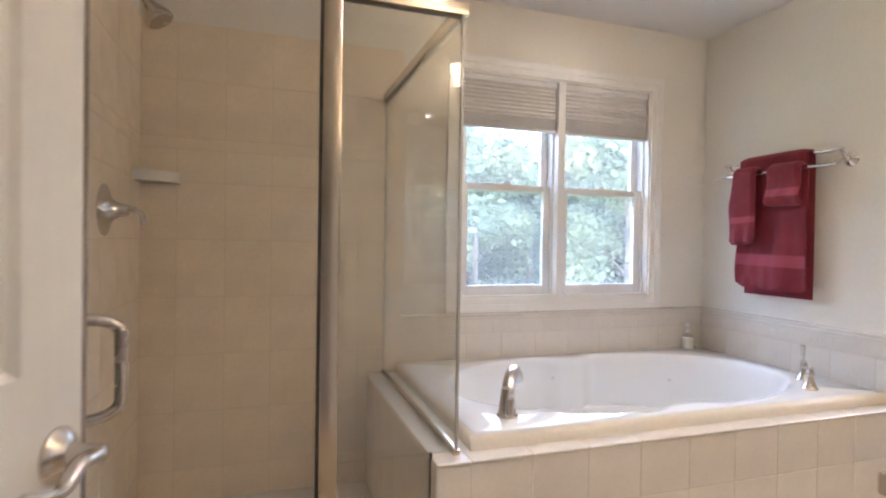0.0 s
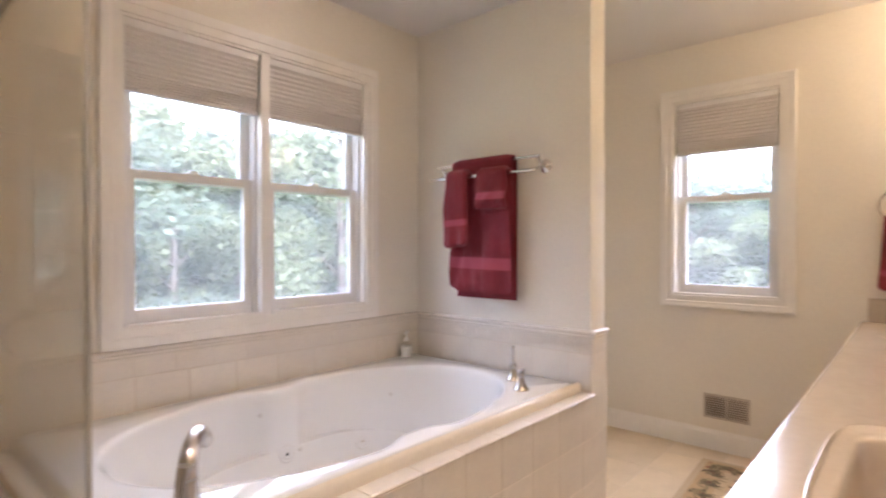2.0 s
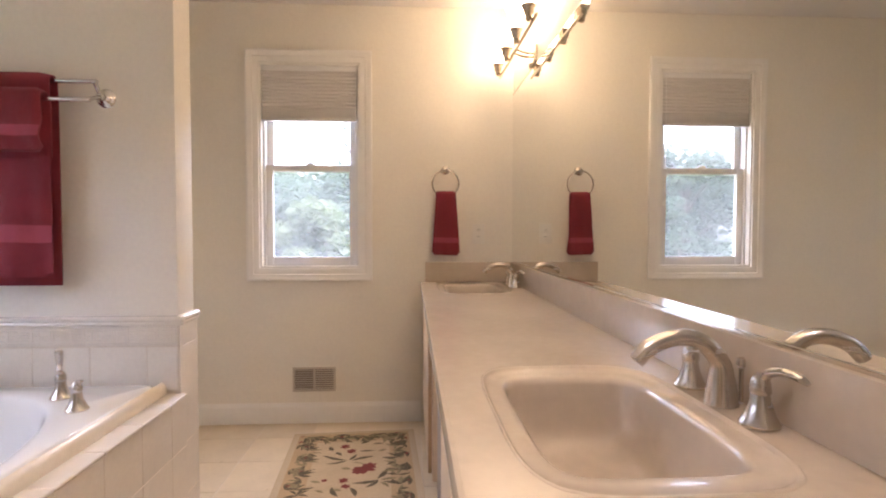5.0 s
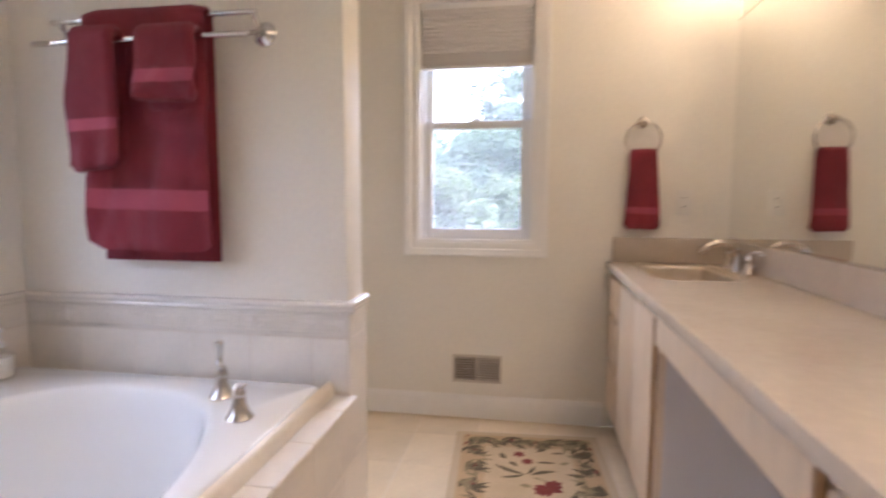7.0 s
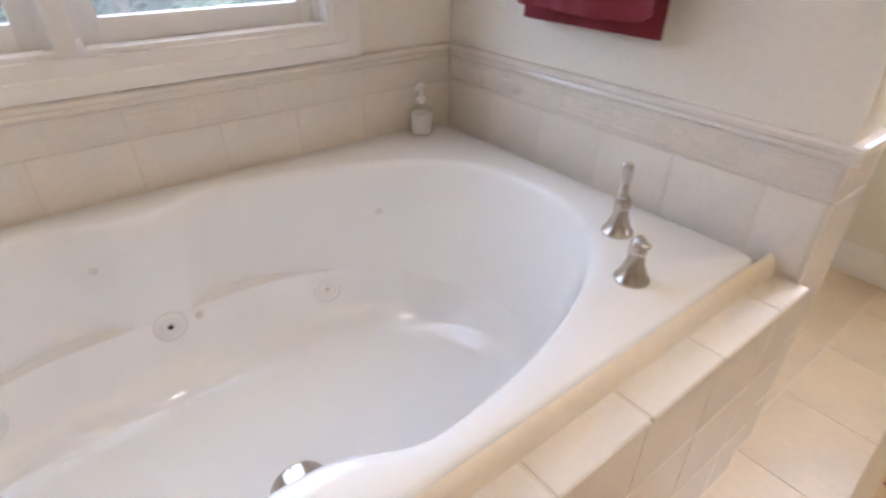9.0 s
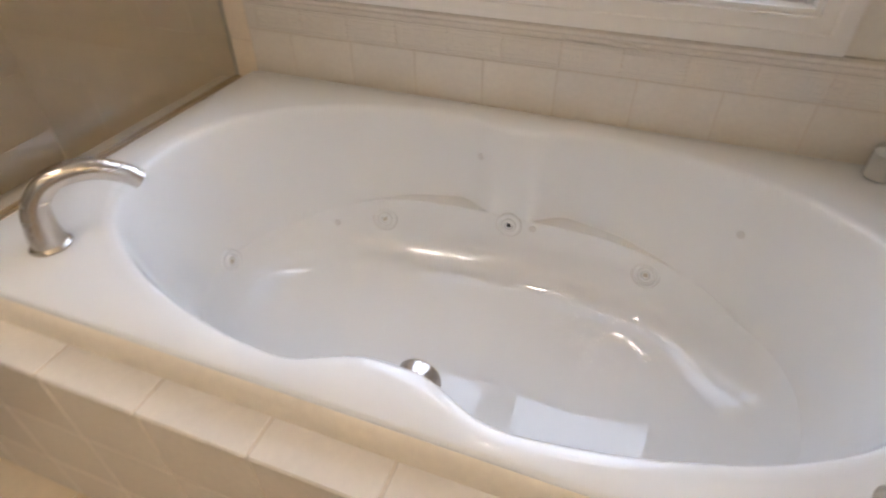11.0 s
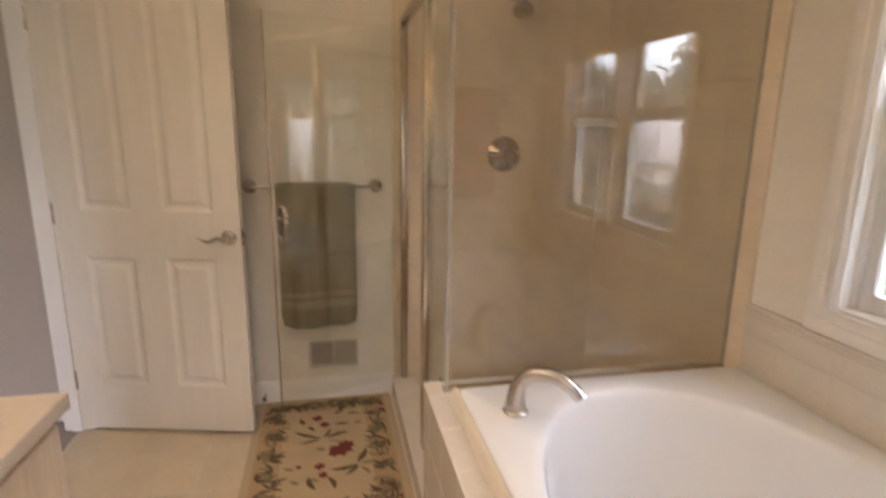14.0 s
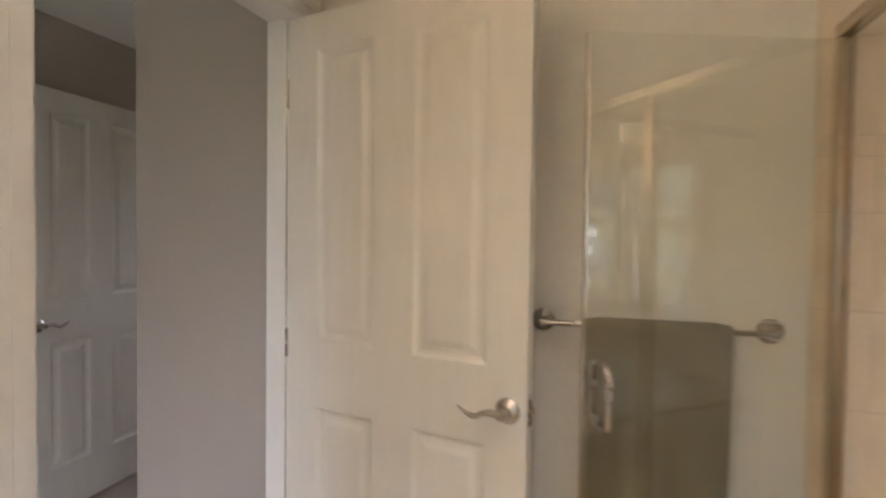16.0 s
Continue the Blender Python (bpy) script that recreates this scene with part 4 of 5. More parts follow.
part("edge_band", boxed(-0.7362, -0.7352, VY - 0.010, VY + 0.005, 0.698, 0.782), MAPLED, kf, smooth=False)

mir = thing("wall_mirror", "frameless wall-wide mirror above the vanity", "mirror")
part("silvered_glass", boxed(-1.75, EAST - 0.006, SOUTH + 0.002, SOUTH + 0.007, CTOP + 0.122, 1.938), MIRROR, mir, smooth=False)
part("top_edge", boxed(-1.75, EAST - 0.006, SOUTH + 0.0015, SOUTH + 0.0085, 1.9382, 1.9415), FRAME, mir, smooth=False)
part("bottom_channel", boxed(-1.75, EAST - 0.006, SOUTH + 0.002, SOUTH + 0.011, CTOP + 0.1185, CTOP + 0.125), CHROME, mir, smooth=False)


def faucet(cx):
    lab = "brushed nickel widespread sink faucet with two levers"
    top = thing("sink_faucet", lab, "faucet", "sink faucets", at=(cx, -2.480, CTOP + 0.0015))
    path = smooth_path([(0, 0, 0), (0, 0, 0.045), (0, 0.006, 0.078), (0, 0.04, 0.112), (0, 0.085, 0.118), (0, 0.13, 0.102), (0, 0.155, 0.078)])
    part("spout", tubed(path, [0.029, 0.0215, 0.0165, 0.0150, 0.0145, 0.0145, 0.014], 18), NICKEL, top)
    part("lift_rod", lathed([(0, 0.0), (0.004, 0.0), (0.004, 0.062), (0.009, 0.068), (0.008, 0.080), (0, 0.083)], Matrix.Translation((0, -0.036, 0)), 12), NICKEL, top)
    for dx, turn in ((-0.105, 205), (0.105, -25)):
        b = lathed([(0, 0), (0.029, 0), (0.030, 0.004), (0.024, 0.014), (0.016, 0.036), (0.0135, 0.05), (0.0155, 0.053), (0.0155, 0.06), (0.013, 0.074), (0.007, 0.083), (0, 0.085)], Matrix.Translation((dx, 0, 0)))
        part("valve_base", b, NICKEL, top)
        t = radians(turn)
        lv = [(dx + r * math.cos(t), r * math.sin(t), z) for r, z in ((0, 0.07), (0.015, 0.086), (0.035, 0.092), (0.058, 0.088), (0.07, 0.082))]
        part("lever", tubed(smooth_path(lv), [0.009, 0.010, 0.0085, 0.008, 0.004], 12, 0.75), NICKEL, top)


for cx in (-1.068, 0.905):
    faucet(cx)


def vanity_light(cx):
    top = thing("vanity_light", "satin nickel bar light with four upturned glass shades", "wall light", "vanity lights", at=(cx, SOUTH, 1.985))
    part("backplate", boxed(-0.062, 0.062, 0.0005, 0.018, -0.038, 0.050, bevel=0.007, seg=3), FRAME, top)
    for dx in (-0.028, 0.028):
        part("arm", tubed(smooth_path([(dx, 0.014, 0.012), (dx, 0.055, 0.016), (dx, 0.098, 0.030)]), 0.0065, 10), FRAME, top)
    part("bar", tubed([(-0.455, 0.098, 0.030), (0.455, 0.098, 0.030)], 0.0075, 12), FRAME, top)
    for i in range(4):
        x = -0.398 + 0.265 * i
        mt = Matrix.Translation((x, 0.120, 0.040))
        sk = lathed([(0, -0.018), (0.008, -0.018), (0.013, -0.010), (0.014, 0.006), (0.021, 0.014), (0.023, 0.034), (0.032, 0.044), (0.032, 0.048), (0, 0.048)], mt, 22)
        tube(sk, [(x, 0.098, 0.030), (x, 0.120, 0.030)], 0.007, 10)
        part("socket", sk, FRAME, top)
        part("shade", lathed([(0.026, 0.048), (0.030, 0.057), (0.036, 0.086), (0.044, 0.126), (0.060, 0.166), (0.064, 0.171), (0.058, 0.167), (0.042, 0.126), (0.033, 0.086), (0.024, 0.053)], mt, 24), SHADEG, top, "frosted glass bell shade")


for cx in (0.66, -1.07):
    vanity_light(cx)


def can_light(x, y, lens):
    top = thing("recessed_light", "white recessed ceiling downlight, the one nearer the door added as fill", "ceiling light", "recessed lights", at=(x, y, TOP))
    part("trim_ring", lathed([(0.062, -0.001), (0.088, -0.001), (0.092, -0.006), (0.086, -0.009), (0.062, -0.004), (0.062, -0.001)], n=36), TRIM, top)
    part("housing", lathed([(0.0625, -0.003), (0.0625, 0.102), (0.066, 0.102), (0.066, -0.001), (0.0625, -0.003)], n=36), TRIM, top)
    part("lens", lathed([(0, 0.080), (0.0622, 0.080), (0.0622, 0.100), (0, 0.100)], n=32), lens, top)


# unseen downlight added to brighten the west side
can_light(*CANS[0], FILLCAN)
can_light(*CANS[1], CANDIM)

# ---- outside ----
GZ = -3.4
structure(part("ground", boxed(-400, 400, -400, 400, GZ - 0.3, GZ), GRASS, smooth=False), "green lawn round the house", "ground")


def leaf_cloud(verts, faces, rnd, centre, radius, count, size):
    """Small bent leaves scattered through a lumpy ball."""
    for _ in range(count):
        d = Vector((rnd.gauss(0, 1), rnd.gauss(0, 1), rnd.gauss(0, 1))).normalized() * (rnd.random() ** 0.45)
        p = Vector(centre) + Vector((d.x * radius[0], d.y * radius[1], d.z * radius[2]))
        a = Vector((rnd.gauss(0, 1), rnd.gauss(0, 1), rnd.gauss(0, 0.6))).normalized()
        b = a.cross(Vector((rnd.gauss(0, 1), rnd.gauss(0, 1), rnd.gauss(0, 1)))).normalized()
        s = size * rnd.uniform(0.6, 1.4)
        k = len(verts)
        verts += [p - a * s, p + b * s * 0.55, p + a * s, p - b * s * 0.55]
        faces.append((k, k + 1, k + 2, k + 3))


def mesh_of(name, verts, faces, mat, parent=None):
    data = bpy.data.meshes.new(name)
    data.from_pydata(verts, [], faces)
    data.materials.append(mat)
    ob = new(name, data)
    ob.parent = parent
    return ob


def tree(label, seed, height, spread, mat, leaves=9000, size=0.17, low=0.18):
    """A broadleaf tree at the origin: tapered trunk, limbs, crown of many leaves in clumps."""
    rnd = random.Random(seed)
    top = thing("tree", label, "tree", "trees behind the house")
    bm = bmesh.new()
    tube(bm, smooth_path([(0, 0, -0.2), (rnd.uniform(-.2, .2), rnd.uniform(-.2, .2), height * 0.35), (rnd.uniform(-.4, .4), rnd.uniform(-.4, .4), height * 0.85)]), [height * 0.022, height * 0.016, height * 0.004], 9)
    clumps = []
    for i in range(26):
        z = height * rnd.uniform(low, 0.96)
        reach = spread * (0.35 + 0.65 * math.sin(math.pi * min(1, max(0, (z / height - low + 0.12) / (1.10 - low)))) ** 0.8) * rnd.uniform(0.35, 1.0)
        a = rnd.uniform(0, 6.283)
        c = Vector((reach * math.cos(a), reach * math.sin(a), z))
        clumps.append(c)
        if i % 2 == 0:
            tube(bm, smooth_path([(0, 0, z * 0.72), c * 0.5 + Vector((0, 0, z * 0.42)), c]), [height * 0.007, height * 0.004, height * 0.001], 6)
    part("trunk", bm, BARK, top)
    verts, faces = [], []
    for c in clumps:
        r = spread * rnd.uniform(0.22, 0.42)
        leaf_cloud(verts, faces, rnd, c, (r, r, r * 0.75), leaves // 26, size)
    tagged(mesh_of("crown", verts, faces, mat, top), kind="stuff")
    return top


kinds = [tree("tall broadleaf tree in full green leaf", 1, 14.0, 4.0, LEAVES), tree("broad leafy green tree behind the lawn", 2, 12.0, 4.3, LEAVES, low=0.08),
         tree("yellow-green leafy tree at the lawn's edge", 3, 10.0, 3.8, LEAVESY, low=0.06), tree("small round green tree beside the lawn", 4, 7.0, 3.1, LEAVESY, low=0.05)]
tr = random.Random(21)
spots = []
for i in range(34):
    a = radians(-8 + 142 * (i + tr.uniform(-0.4, 0.4)) / 34)
    d = tr.choice((20, 24, 28, 33)) * tr.uniform(0.92, 1.1)
    if not 25 < math.degrees(a) < 43:
        spots.append((d * math.cos(a), d * math.sin(a)))
used = set()
for i, (x, y) in enumerate(spots):
    k = tr.randrange(4)
    far = math.hypot(x, y) > 26
    if far:
        k = k % 2
    low = 0.80 if math.degrees(math.atan2(y, x)) < 36 else 1.05
    m = pose(x, y, GZ, 0, 0, tr.uniform(0, 360)) @ Matrix.Diagonal((1, 1, low, 1))
    if k not in used:
        used.add(k)
        kinds[k].matrix_world = m
    else:
        copy_thing(kinds[k], m)
for k in range(4):
    if k not in used:
        kinds[k].matrix_world = pose(8 + 3 * k, 24, GZ)
# the far wood closes the view
fr = random.Random(5)
verts, faces = [], []
for i in range(150):
    a = radians(-20 + 180 * i / 150 + fr.uniform(-1, 1))
    d = fr.uniform(44, 60)
    h = fr.uniform(8.5, 11) if math.degrees(a) < 36 else fr.uniform(12, 15)
    for k in range(4):
        leaf_cloud(verts, faces, fr, (d * math.cos(a), d * math.sin(a), GZ + h * (0.15 + 0.24 * k)), (2.8, 2.8, 1.7), 150, 0.42)
tagged(structure(mesh_of("far_wood", verts, faces, LEAVES), "distant wood of mixed green trees", "woods"), kind="stuff")
# low shrubs along the lawn
verts, faces = [], []
for i in range(90):
    a = radians(0 + 130 * i / 90 + fr.uniform(-1, 1))
    d = fr.uniform(18.5, 21.5)
    leaf_cloud(verts, faces, fr, (d * math.cos(a), d * math.sin(a), GZ + fr.uniform(0.9, 1.5)), (1.6, 1.6, 1.5), 420, 0.12)
tagged(structure(mesh_of("shrubs", verts, faces, LEAVES), "low green shrubs at the lawn's edge", "shrubs"), kind="stuff")


def house(label, x, y, turn):
    top = thing("house", label, "house", at=(x, y, GZ), turn=turn)
    part("wall", boxed(-4.5, 4.5, -3.5, 3.5, 0, 3.0), SIDING, top, smooth=False)
    rf = prism(bmesh.new(), [(-4.0, 2.9), (0, 5.4), (4.0, 2.9), (4.0, 3.05), (0, 5.6), (-4.0, 3.05)], -4.9, 4.9, "x")
    part("roof", rf, ROOF, top, "pale grey shingle roof", smooth=False)
    gb = prism(bmesh.new(), [(-3.5, 3.0), (3.5, 3.0), (0, 5.2)], -4.48, 4.48, "x")
    part("gable", gb, SIDING, top, smooth=False)
    for wx in (-2.6, 0.0, 2.6):
        w = part("window", boxed(wx - 0.5, wx + 0.5, -3.56, -3.49, 1.0, 2.2), VINYL, top, smooth=False)
        part("pane", boxed(wx - 0.42, wx + 0.42, -3.575, -3.555, 1.08, 2.12), DARK, w, smooth=False)


house("pale sided neighbouring house with grey roof", 30.5, 19.0, -62)
shed = thing("garden_shed", "small pale garden shed with grey roof", "shed", at=(15.0, 20.0, GZ), turn=25)
part("wall", boxed(-1.5, 1.5, -1.2, 1.2, 0, 1.7), SIDING, shed, smooth=False)
part("roof", prism(bmesh.new(), [(-1.4, 1.65), (0, 2.4), (1.4, 1.65), (1.4, 1.72), (0, 2.48), (-1.4, 1.72)], -1.65, 1.65, "x"), ROOF, shed, smooth=False)
part("gable", prism(bmesh.new(), [(-1.2, 1.7), (1.2, 1.7), (0, 2.34)], -1.49, 1.49, "x"), SIDING, shed, smooth=False)

# ---- towels, bars and rings ----
def towel(parent_label, category, where, u0, u1, d, z, front, back, thick=0.014, lean=0.0, bands=(), mat=BURGUNDY, band_mat=BURGBAND, group="", wave=0.004, seed=1, taper=0.0, sag=0.0):
    """A towel over a bar at distance d from the wall and height z, hanging front and back. where maps (u, d, z) to the world."""
    top = thing("towel", parent_label, category, group, at=where((u0 + u1) / 2, d, z))
    inv = top.matrix_world.inverted()
    r = thick * 0.5 + 0.009
    path = []
    n1, n2, n3 = 12, 9, 34
    for i in range(n1):
        path.append((d - r - 0.004, z - back * (1 - i / n1), None))
    for i in range(n2 + 1):
        a = math.pi * (1 - i / n2)
        path.append((d + r * math.cos(a), z + r * math.sin(a) * 0.8, None))
    for i in range(1, n3 + 1):
        path.append((d + r + lean * (i / n3) ** 1.4, z - front * i / n3, i / n3))
    nu = 26
    bm = bmesh.new()

    def spot(k, i, side):
        dd, zz, f = path[i]
        u = u0 + (u1 - u0) * k / nu
        drop = 0.0 if f is None else f
        mid = (u0 + u1) / 2
        u = mid + (u - mid) * (1 + taper * drop)
        wob = wave * drop * (noise.noise(Vector((u * 9, seed * 3.1, drop * 1.6))) + 0.5 * noise.noise(Vector((u * 23, seed * 5.7, drop * 3))))
        edge = 1.0 - 0.75 * max(0.0, abs(2 * k / nu - 1) - 0.78) / 0.22
        h = thick / 2 * edge
        # normal of the path in (d, z)
        a, b = path[max(0, i - 1)], path[min(len(path) - 1, i + 1)]
        t = Vector((b[0] - a[0], b[1] - a[1])).normalized()
        nx, nz = -t.y, t.x
        dz = sag * drop * (u - mid) / max(0.01, u1 - u0) + 0.006 * drop * noise.noise(Vector((u * 6, seed, 0))) + 0.020 * drop ** 12 * max(0.0, abs(2 * k / nu - 1) - 0.8) / 0.2
        if i in (0, len(path) - 1):
            h *= 0.5
        return where(u, dd + wob * 2.2 + side * h * nx, zz + side * h * nz + dz)
    rows = {}
    for side in (1, -1):
        for i in range(len(path)):
            rows[side, i] = [bm.verts.new(inv @ Vector(spot(k, i, side))) for k in range(nu + 1)]
    for side in (1, -1):
        for i in range(len(path) - 1):
            f = path[i + 1][2]
            flat = f is not None and any(a <= f <= b for a, b in bands)
            for k in range(nu):
                q = bm.faces.new([rows[side, i][k], rows[side, i][k + 1], rows[side, i + 1][k + 1], rows[side, i + 1][k]])
                q.material_index = 1 if flat else 0
    for i in range(len(path) - 1):
        for k in (0, nu):
            bm.faces.new([rows[1, i][k], rows[1, i + 1][k], rows[-1, i + 1][k], rows[-1, i][k]])
    for i in (0, len(path) - 1):
        for k in range(nu):
            bm.faces.new([rows[1, i][k], rows[1, i][k + 1], rows[-1, i][k + 1], rows[-1, i][k]])
    part("cloth", bm, [mat, band_mat], top)
    return top


def on_stub(u, d, z):
    return Vector((-d, u, z))


def on_west(u, d, z):
    return Vector((WEST + d, u, z))


def on_east(u, d, z):
    return Vector((EAST - d, u, z))


def post(bm, where, u, d0, d1, z0, z1):
    m = facing(where(u, 0, z0), (where(u, 1, z0) - where(u, 0, z0)).normalized())
    lathe(bm, [(0, 0.0), (0.034, 0.0), (0.034, 0.004), (0.029, 0.010), (0.026, 0.011), (0.022, 0.016), (0.012, 0.022), (0.010, d0), (0, d0 + 0.002)], m, 28)
    return bm


bar = thing("towel_bar", "chrome double towel bar on the short wall", "towel bar", at=(-0.02, -0.55, 1.60))
bi = bar.matrix_world.inverted()
for u in (-0.862, -0.255):
    b = post(bmesh.new(), on_stub, u, 0.05, 0.05, 1.60, 1.60)
    tube(b, smooth_path([on_stub(u, 0.03, 1.60), on_stub(u, 0.052, 1.618), on_stub(u, 0.068, 1.640)]), 0.0075, 12)
    tube(b, smooth_path([on_stub(u, 0.03, 1.60), on_stub(u, 0.075, 1.585), on_stub(u, 0.115, 1.570)]), 0.0075, 12)
    part("bracket", b, CHROME, bar, m=bi.copy())
for d, z, a, b_ in ((0.068, 1.642, -0.872, -0.222), (0.116, 1.570, -0.876, -0.205)):
    part("rail", tubed([on_stub(a, d, z), on_stub(a + 0.004, d, z), on_stub(b_ - 0.004, d, z), on_stub(b_, d, z)], [0.004, 0.0078, 0.0078, 0.004], 14), CHROME, bar, m=bi.copy())
towel("burgundy terry bath towel folded over the back rail", "towel", on_stub, -0.726, -0.345, 0.068, 1.642, 0.660, 0.696, 0.022, 0.004, [(0.760, 0.845)], wave=0.020, sag=0.012, seed=2, group="towels on the double bar")
towel("burgundy terry hand towel on the front rail", "towel", on_stub, -0.488, -0.350, 0.118, 1.572, 0.362, 0.34, 0.034, 0.014, [(0.62, 0.73)], wave=0.020, sag=-0.012, seed=5, group="towels on the double bar", taper=0.22)
towel("small burgundy washcloth on the front rail", "towel", on_stub, -0.730, -0.550, 0.118, 1.572, 0.176, 0.195, 0.030, 0.008, [(0.54, 0.74)], wave=0.018, sag=0.006, seed=8, group="towels on the double bar")

wb = thing("towel_bar", "brushed nickel towel bar beside the shower", "towel bar", at=(WEST, -1.49, 1.125))
wi = wb.matrix_world.inverted()
for u in (-1.792, -1.200):
    part("bracket", post(bmesh.new(), on_west, u, 0.062, 0.062, 1.125, 1.125), NICKEL, wb, m=wi.copy())
part("rail", tubed([on_west(-1.80, 0.056, 1.125), on_west(-1.192, 0.056, 1.125)], 0.008, 14), NICKEL, wb, m=wi.copy())
towel("olive green bath towel hanging on the bar", "towel", on_west, -1.672, -1.302, 0.056, 1.125, 0.700, 0.66, 0.018, 0.0, [(0.74, 0.765), (0.80, 0.865)], OLIVE, OLIVEB, wave=0.016, seed=11, taper=-0.05)


def ring_holder(name, label, m, r=0.078):
    """A towel ring; local z runs out from the wall, y up."""
    top = thing(name, label, "towel ring", "towel rings")
    top.matrix_world = m
    part("mount", lathed([(0, 0), (0.027, 0), (0.027, 0.004), (0.022, 0.011), (0.012, 0.016), (0.010, 0.034), (0.014, 0.040), (0.012, 0.048), (0, 0.05)]), NICKEL, top)
    part("ring", tubed([(r * math.sin(a), -r + r * math.cos(a) - 0.002, 0.036) for a in np.linspace(0.0, 2 * math.pi, 49)], 0.0048, 10), NICKEL, top)


ring_holder("towel_ring", "brushed nickel towel ring by the window", facing(Vector((EAST, -2.132, 1.492)), Vector((-1, 0, 0))))
ring_holder("towel_ring", "brushed nickel towel ring by the doorway", facing(Vector((-1.775, SOUTH, 0.945)), Vector((0, 1, 0))))
gathered = towel("burgundy hand towel hanging through the ring", "towel", on_east, -2.192, -2.076, 0.036, 1.344, 0.352, 0.33, 0.018, 0.0, [(0.71, 0.80)], wave=0.012, seed=15, taper=0.42)


# ---- wall plates and vents ----
def vent(label, m, w, h):
    """A floor-height register; local x across, y up, z out of the wall."""
    top = thing("wall_vent", label, "vent", "wall vents")
    top.matrix_world = m
    fr = bmesh.new()
    b = 0.014
    box(fr, -w / 2, w / 2, -h / 2, -h / 2 + b, 0, 0.006, bevel=0.002), box(fr, -w / 2, w / 2, h / 2 - b, h / 2, 0, 0.006, bevel=0.002)
    box(fr, -w / 2, -w / 2 + b, -h / 2 + b, h / 2 - b, 0, 0.006, bevel=0.002), box(fr, w / 2 - b, w / 2, -h / 2 + b, h / 2 - b, 0, 0.006, bevel=0.002)
    box(fr, -0.006, 0.006, -h / 2 + b, h / 2 - b, 0, 0.006, bevel=0.002)
    part("frame", fr, VENTM, top)
    part("backing", boxed(-w / 2 + 0.004, w / 2 - 0.004, -h / 2 + 0.004, h / 2 - 0.004, -0.0, 0.001), VENTB, top, smooth=False)
    n = 9
    for side in (-1, 1):
        a, c = sorted((side * 0.006, side * (w / 2 - b)))
        for i in range(n):
            y = -h / 2 + b + (h - 2 * b) * (i + 0.5) / n
            s = bmesh.new()
            box(s, a, c, -0.0012, 0.0012, -0.0035, 0.0035)
            part("slat", s, VENTM, top, smooth=False, m=pose(0, y, 0.0042, 35 if side > 0 else -35, 0, 0))


def wall_frame(at, out):
    """Pose with local z along out and local y up."""
    z = Vector(out)
    y = Vector((0, 0, 1))
    x = y.cross(z)
    return Matrix.Translation(at) @ Matrix((x, y, z)).transposed().to_4x4()


vent("beige metal wall register above the baseboard", wall_frame((EAST, -1.360, 0.259), (-1, 0, 0)), 0.252, 0.145)
vent("beige metal wall register below the towel", wall_frame((WEST, -1.425, 0.252), (1, 0, 0)), 0.252, 0.145)


def plate(name, label, category, m, kind):
    top = thing(name, label, category)
    top.matrix_world = m
    part("cover", boxed(-0.036, 0.036, -0.059, 0.059, 0, 0.005, bevel=0.002), PLASTIC, top)
    if kind == "outlet":
        for y in (-0.02, 0.02):
            o = part("socket", boxed(-0.016, 0.016, y - 0.014, y + 0.014, 0.004, 0.0066, bevel=0.0012), PLASTIC, top)
            for x in (-0.006, 0.006):
                part("slot", boxed(x - 0.001, x + 0.001, y - 0.002, y + 0.006, 0.0062, 0.007), DARK, o, smooth=False)
    else:
        part("toggle", boxed(-0.005, 0.005, -0.004, 0.012, 0.004, 0.014, bevel=0.002), PLASTIC, top)
    for y in ((0.0,) if kind == "outlet" else (-0.03, 0.03)):
        part("screw", lathed([(0, 0.0048), (0.003, 0.0048), (0.0025, 0.006), (0, 0.0062)], Matrix.Translation((0, y, 0)), 10), PLASTIC, top)


plate("wall_outlet", "ivory duplex outlet beside the mirror", "outlet", wall_frame((EAST, -2.331, 1.118), (-1, 0, 0)), "outlet")
plate("light_switch", "ivory light switch by the doorway", "light switch", wall_frame((-1.90, SOUTH, 1.083), (0, 1, 0)), "switch")


